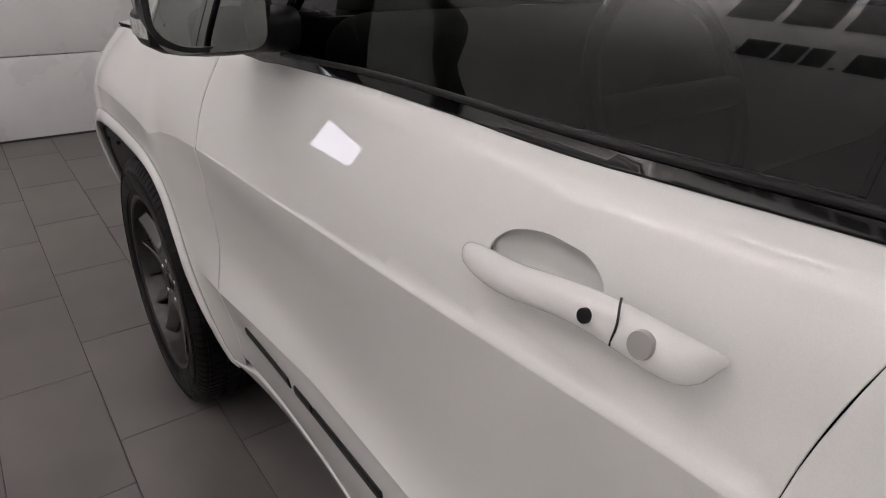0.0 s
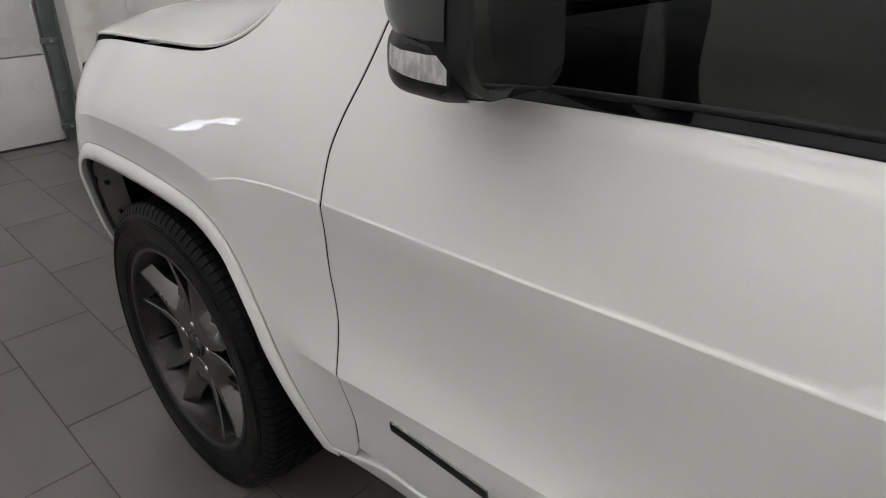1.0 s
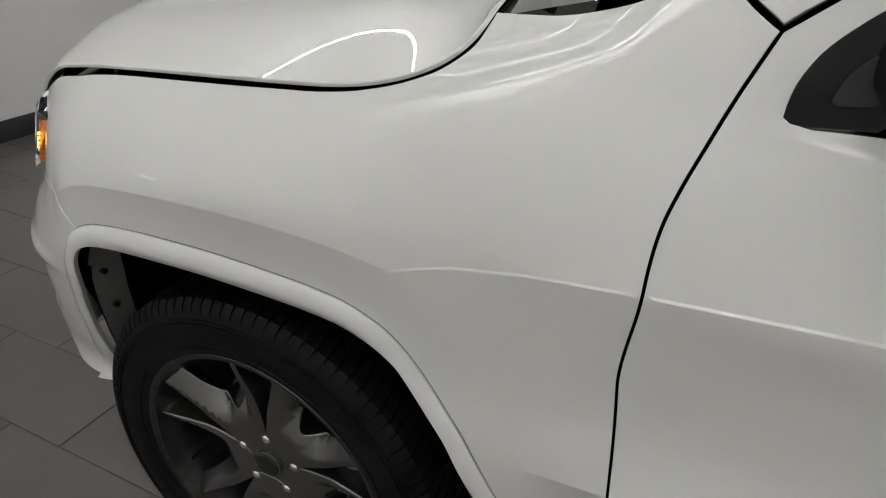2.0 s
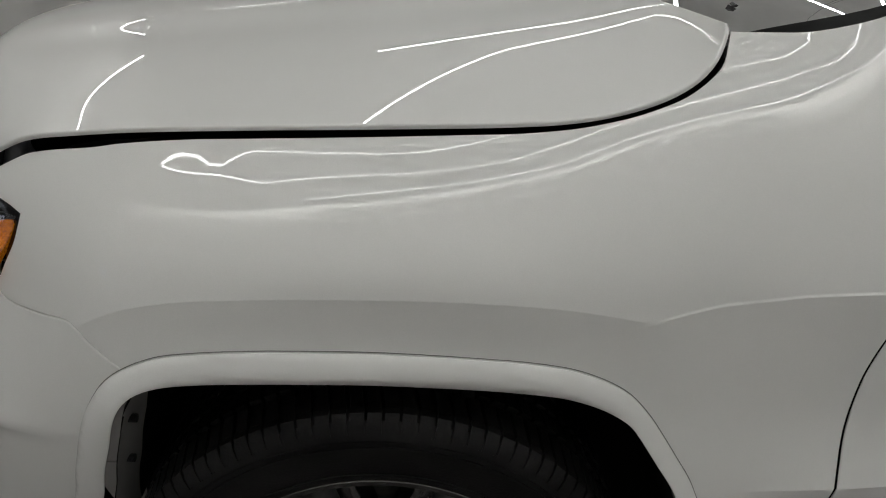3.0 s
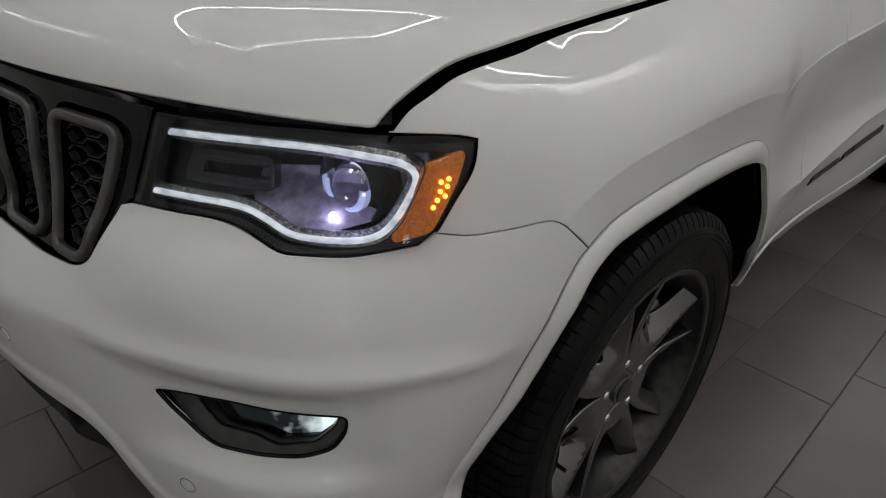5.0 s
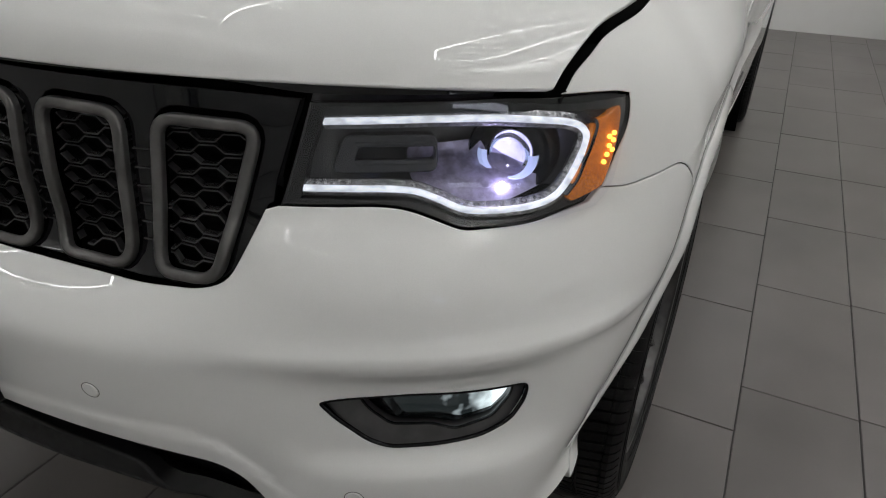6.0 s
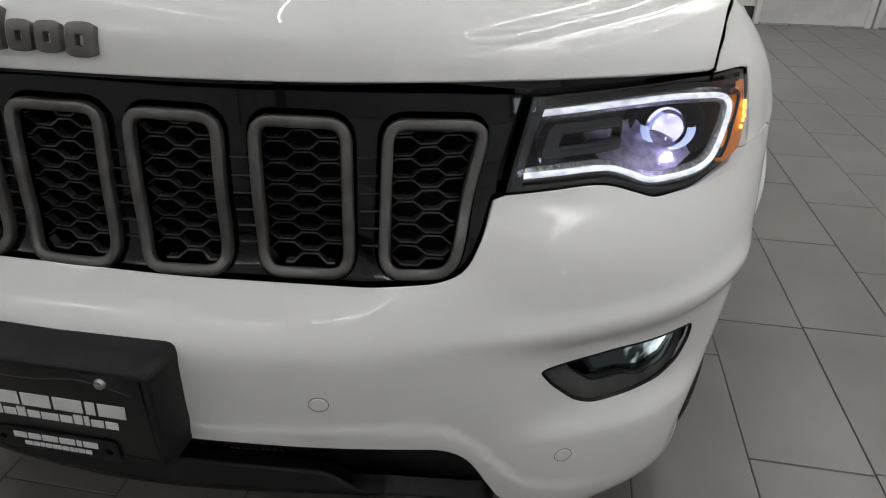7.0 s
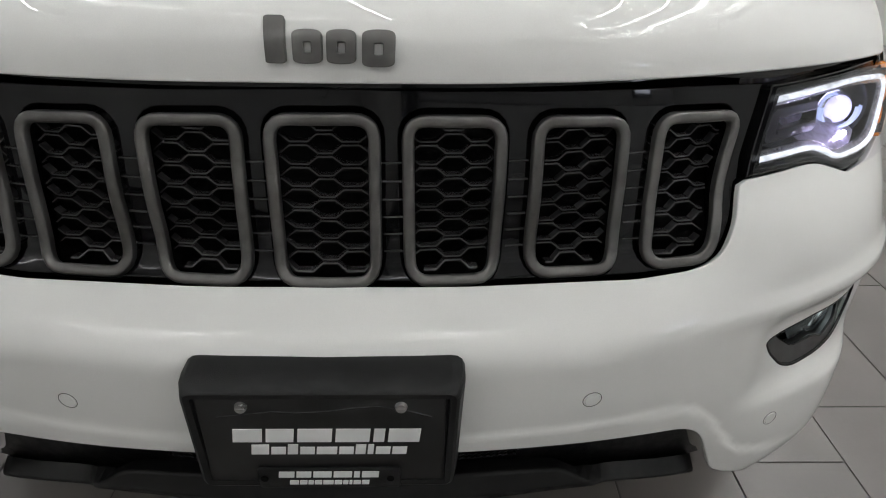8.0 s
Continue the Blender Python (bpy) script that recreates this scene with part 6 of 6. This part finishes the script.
tagged(new("wall_conduit", from_bm("wall_conduit", wire, FRAME_GREEN)), "thin grey conduit running up the white wall", "conduit")
box = box_bm((.02, .08, .12), (X0 + .011, .42, .78), .006)
tagged(new("wall_socket", from_bm("wall_socket", box, WALL_WHITE)), "white wall socket above the baseboard", "socket")

# glazed hatch in the sectional door, bright with daylight
pane_frame = [box_bm((.03, .05, .32), (X0 + .065, y, 1.30), .004) for y in (-3.365, -2.935)] + [box_bm((.03, .48, .05), (X0 + .065, -3.15, z), .004) for z in (1.165, 1.435)]
part("hatch_frame", from_bm("hatch_frame", joined(pane_frame), FRAME_GREEN), gate)
part("daylight_pane", from_bm("daylight_pane", box_bm((.012, .39, .23), (X0 + .062, -3.15, 1.30), .002), material("daylit_pane", (.6, .62, .7), .2, emit=(.86, .88, 1), power=4.0)), gate, "pane bright with daylight")

# back of the room
slab("wall_recess", X1 - .5, X1, -2.02, -1.98, 0, H, WALL_WHITE, "white wall return")
col2 = lathe([(.062, 0), (.065, .004), (.065, 3.3), (.06, 3.302)], (0, 0, 0), 36)
bmesh.ops.transform(col2, matrix=Matrix.Translation((5.5, -2.15, 0)) @ Matrix.Rotation(radians(90), 4, "X"), verts=col2.verts)
tagged(new("round_column", from_bm("round_column", col2, COLUMN_WHITE)), "white painted round column by the doors", "column")
slab("wall_back_left", X1 - .32, X1 - .02, Y0, -2.021, 0, H, WALL_WHITE, "white wall beside the doors")
slab("baseboard", X1 - .335, X1 - .321, -2.42, -2.03, 0, .16, BASEBOARD, "dark grey baseboard", .003)
for y0, y1 in ((-3.42, -2.46), (-4.25, -3.56)):
    d = tagged(new("door_1", from_bm("door_1", box_bm((.04, y1 - y0, 2.06), (X1 - .345, (y0 + y1) / 2, 1.045), .004), DOOR_WHITE)), "closed plain white door", "door", kind="structure")
    for yy in (y0 - .03, y1 + .03):
        part("door_frame", from_bm("door_frame", box_bm((.06, .056, 2.12), (X1 - .34, yy, 1.06), .004), WALL_WHITE), d)
    part("door_frame", from_bm("door_frame", box_bm((.06, y1 - y0 + .12, .056), (X1 - .34, (y0 + y1) / 2, 2.11), .004), WALL_WHITE), d)
    part("threshold", from_bm("threshold", box_bm((.07, y1 - y0, .012), (X1 - .36, (y0 + y1) / 2, .006), .003), STEEL), d)

# lettering on the left-hand wall, as plain bars
WY = Y0 + .006
SMALL = ((-1.0, -.74), (-.71, -.53), (-.50, -.34), (-.29, -.25), (-.2, .06), (.1, .32), (.38, .62), (.67, .93), (.98, 1.2), (1.26, 1.31), (1.37, 1.68), (1.74, 2.05), (2.11, 2.35), (2.41, 2.63), (2.68, 2.72), (2.76, 2.96), (2.99, 3.19), (3.22, 3.42))
LARGE = ((-1.35, -.95), (-.88, -.5), (-.42, -.02), (.06, .46), (.54, .64), (.72, 1.2), (1.28, 1.76), (1.84, 2.24), (2.32, 2.72))
for x0, x1, z0, z1 in [(a, b, 3.84, 3.88 if b - a < .05 else 4.1) for a, b in SMALL] + [(a, b, 4.36, 4.9) for a, b in LARGE]:
    bm = box_bm((x1 - x0, .006, z1 - z0), ((x0 + x1) / 2, WY, (z0 + z1) / 2), .002, 1)
    tagged(new("wall_letter_bar", from_bm("wall_letter_bar", bm, SIGN_BLACK, flat=True)), "black lettering bar on the white wall", "lettering", group="lettering on the wall")

# linear lights hung under the ceiling: long loops with pointed ends, and single runs; some runs are added fill
LIGHT_Z = 3.2


def light_run(points, z, closed, wires=True, radius=.008):
    """A run of white tubes through plan points, hung from the ceiling on thin wires."""
    ob = tagged(new("linear_light"), "thin white light tubes hung from the ceiling" if wires else "thin white light tube along the wall", "ceiling light" if wires else "wall light", group="linear lights")
    pts = list(points) + ([points[0]] if closed else [])
    for a, b in zip(pts, pts[1:]):
        d = Vector((b[0] - a[0], b[1] - a[1], 0))
        mid = Vector(((a[0] + b[0]) / 2, (a[1] + b[1]) / 2, z))
        turn = d.to_track_quat("Z", "Y").to_matrix().to_4x4()
        bm = bmesh.new()
        bmesh.ops.create_cone(bm, cap_ends=True, segments=8, radius1=radius, radius2=radius, depth=d.length - .02, matrix=Matrix.Translation(mid) @ turn)
        part("light_tube", from_bm("light_tube", bm, TUBE), ob)
        if wires:
            for f in (.12, .88):
                p = Vector((a[0] + (b[0] - a[0]) * f, a[1] + (b[1] - a[1]) * f, z))
                part("wire", from_bm("wire", tube_bm(p, (p.x, p.y, H), .002, 5), FRAME_GREEN), ob)
        else:
            part("clip", from_bm("clip", box_bm((.03, .1, .03), (mid.x, mid.y - .05, z), .004), FRAME_GREEN), ob)
    return ob



def loop(cx, cy, half_len, half_wid, point):
    return [(cx - half_len, cy - half_wid), (cx + half_len, cy - half_wid), (cx + half_len + point, cy), (cx + half_len, cy + half_wid), (cx - half_len, cy + half_wid), (cx - half_len - point, cy)]


light_run([(-.95, -2.4), (1.95, -2.4)], LIGHT_Z, False)
light_run(loop(.45, -1.8, 1.65, .22, .35), LIGHT_Z, True)
light_run([(-1.57, -.1), (-1.5, .45), (.12, 1.9), (.45, 1.93), (1.55, 1.4), (1.6, 1.15), (.15, .22)], LIGHT_Z, True)
light_run([(-.6, 2.5), (2.2, 2.5)], LIGHT_Z, False)
light_run(loop(4.0, -.3, 1.0, .5, .4), LIGHT_Z, True)
# far run added out of view as fill from the right
light_run([(-2.4, 4.6), (4.6, 4.6)], LIGHT_Z, False)
# added unseen tube that washes the left wall, to brighten the car's side
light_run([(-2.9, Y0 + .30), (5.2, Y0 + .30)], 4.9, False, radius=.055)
# added board out of view; blocks the tube's direct light
slab("unseen_light_shield", X0, X1 - .33, Y0 + .44, Y0 + .47, 4.62, H - .002, WALL_WHITE, "added unseen white board that keeps the tube's direct light off the car")
# rear run added out of view as fill from behind
light_run([(X1 - .75, -1.6), (X1 - .75, 6.8)], LIGHT_Z, False, radius=.018)
light_run([(-2.95, -1.2), (-2.95, 4.2)], LIGHT_Z, False)

# floor tiles, laid in thirds; the nearest are pieces of their own
tile_bm = box_bm((T_L - .0035, T_W - .0035, .012), (0, 0, -.006), .0012, 1)
TILE_MESH = from_bm("tile", tile_bm, TILE, flat=True)
far = bmesh.new()
near_count = 0
for r in range(-12, 32):
    y = TY + (r + .5) * T_W
    off = TX + (r % 3) * T_L * .333
    if r == 0:
        off = TX
    elif r == -1:
        off = TX + .323 * T_L
    for k in range(-8, 13):
        x = off + (k + .5) * T_L
        if not (X0 - T_L / 2 < x < X1 + T_L / 2 and Y0 - T_W / 2 < y < Y1 + T_W / 2):
            continue
        if -2.6 < x < 2.2 and -2.9 < y < -.3 and near_count < 300:
            ob = part("tile", TILE_MESH, floor, "", Matrix.Translation((x, y, -.0005 * ((r * 7 + k * 3) % 3))))
            near_count += 1
        else:
            far.from_mesh(TILE_MESH)
            bmesh.ops.translate(far, vec=(x, y, -.0004 * ((r * 5 + k) % 3)), verts=far.verts[-len(TILE_MESH.vertices):])
rest = part("tiles", from_bm("tiles", far, TILE, flat=True), floor)
rest["kind"] = "stuff"
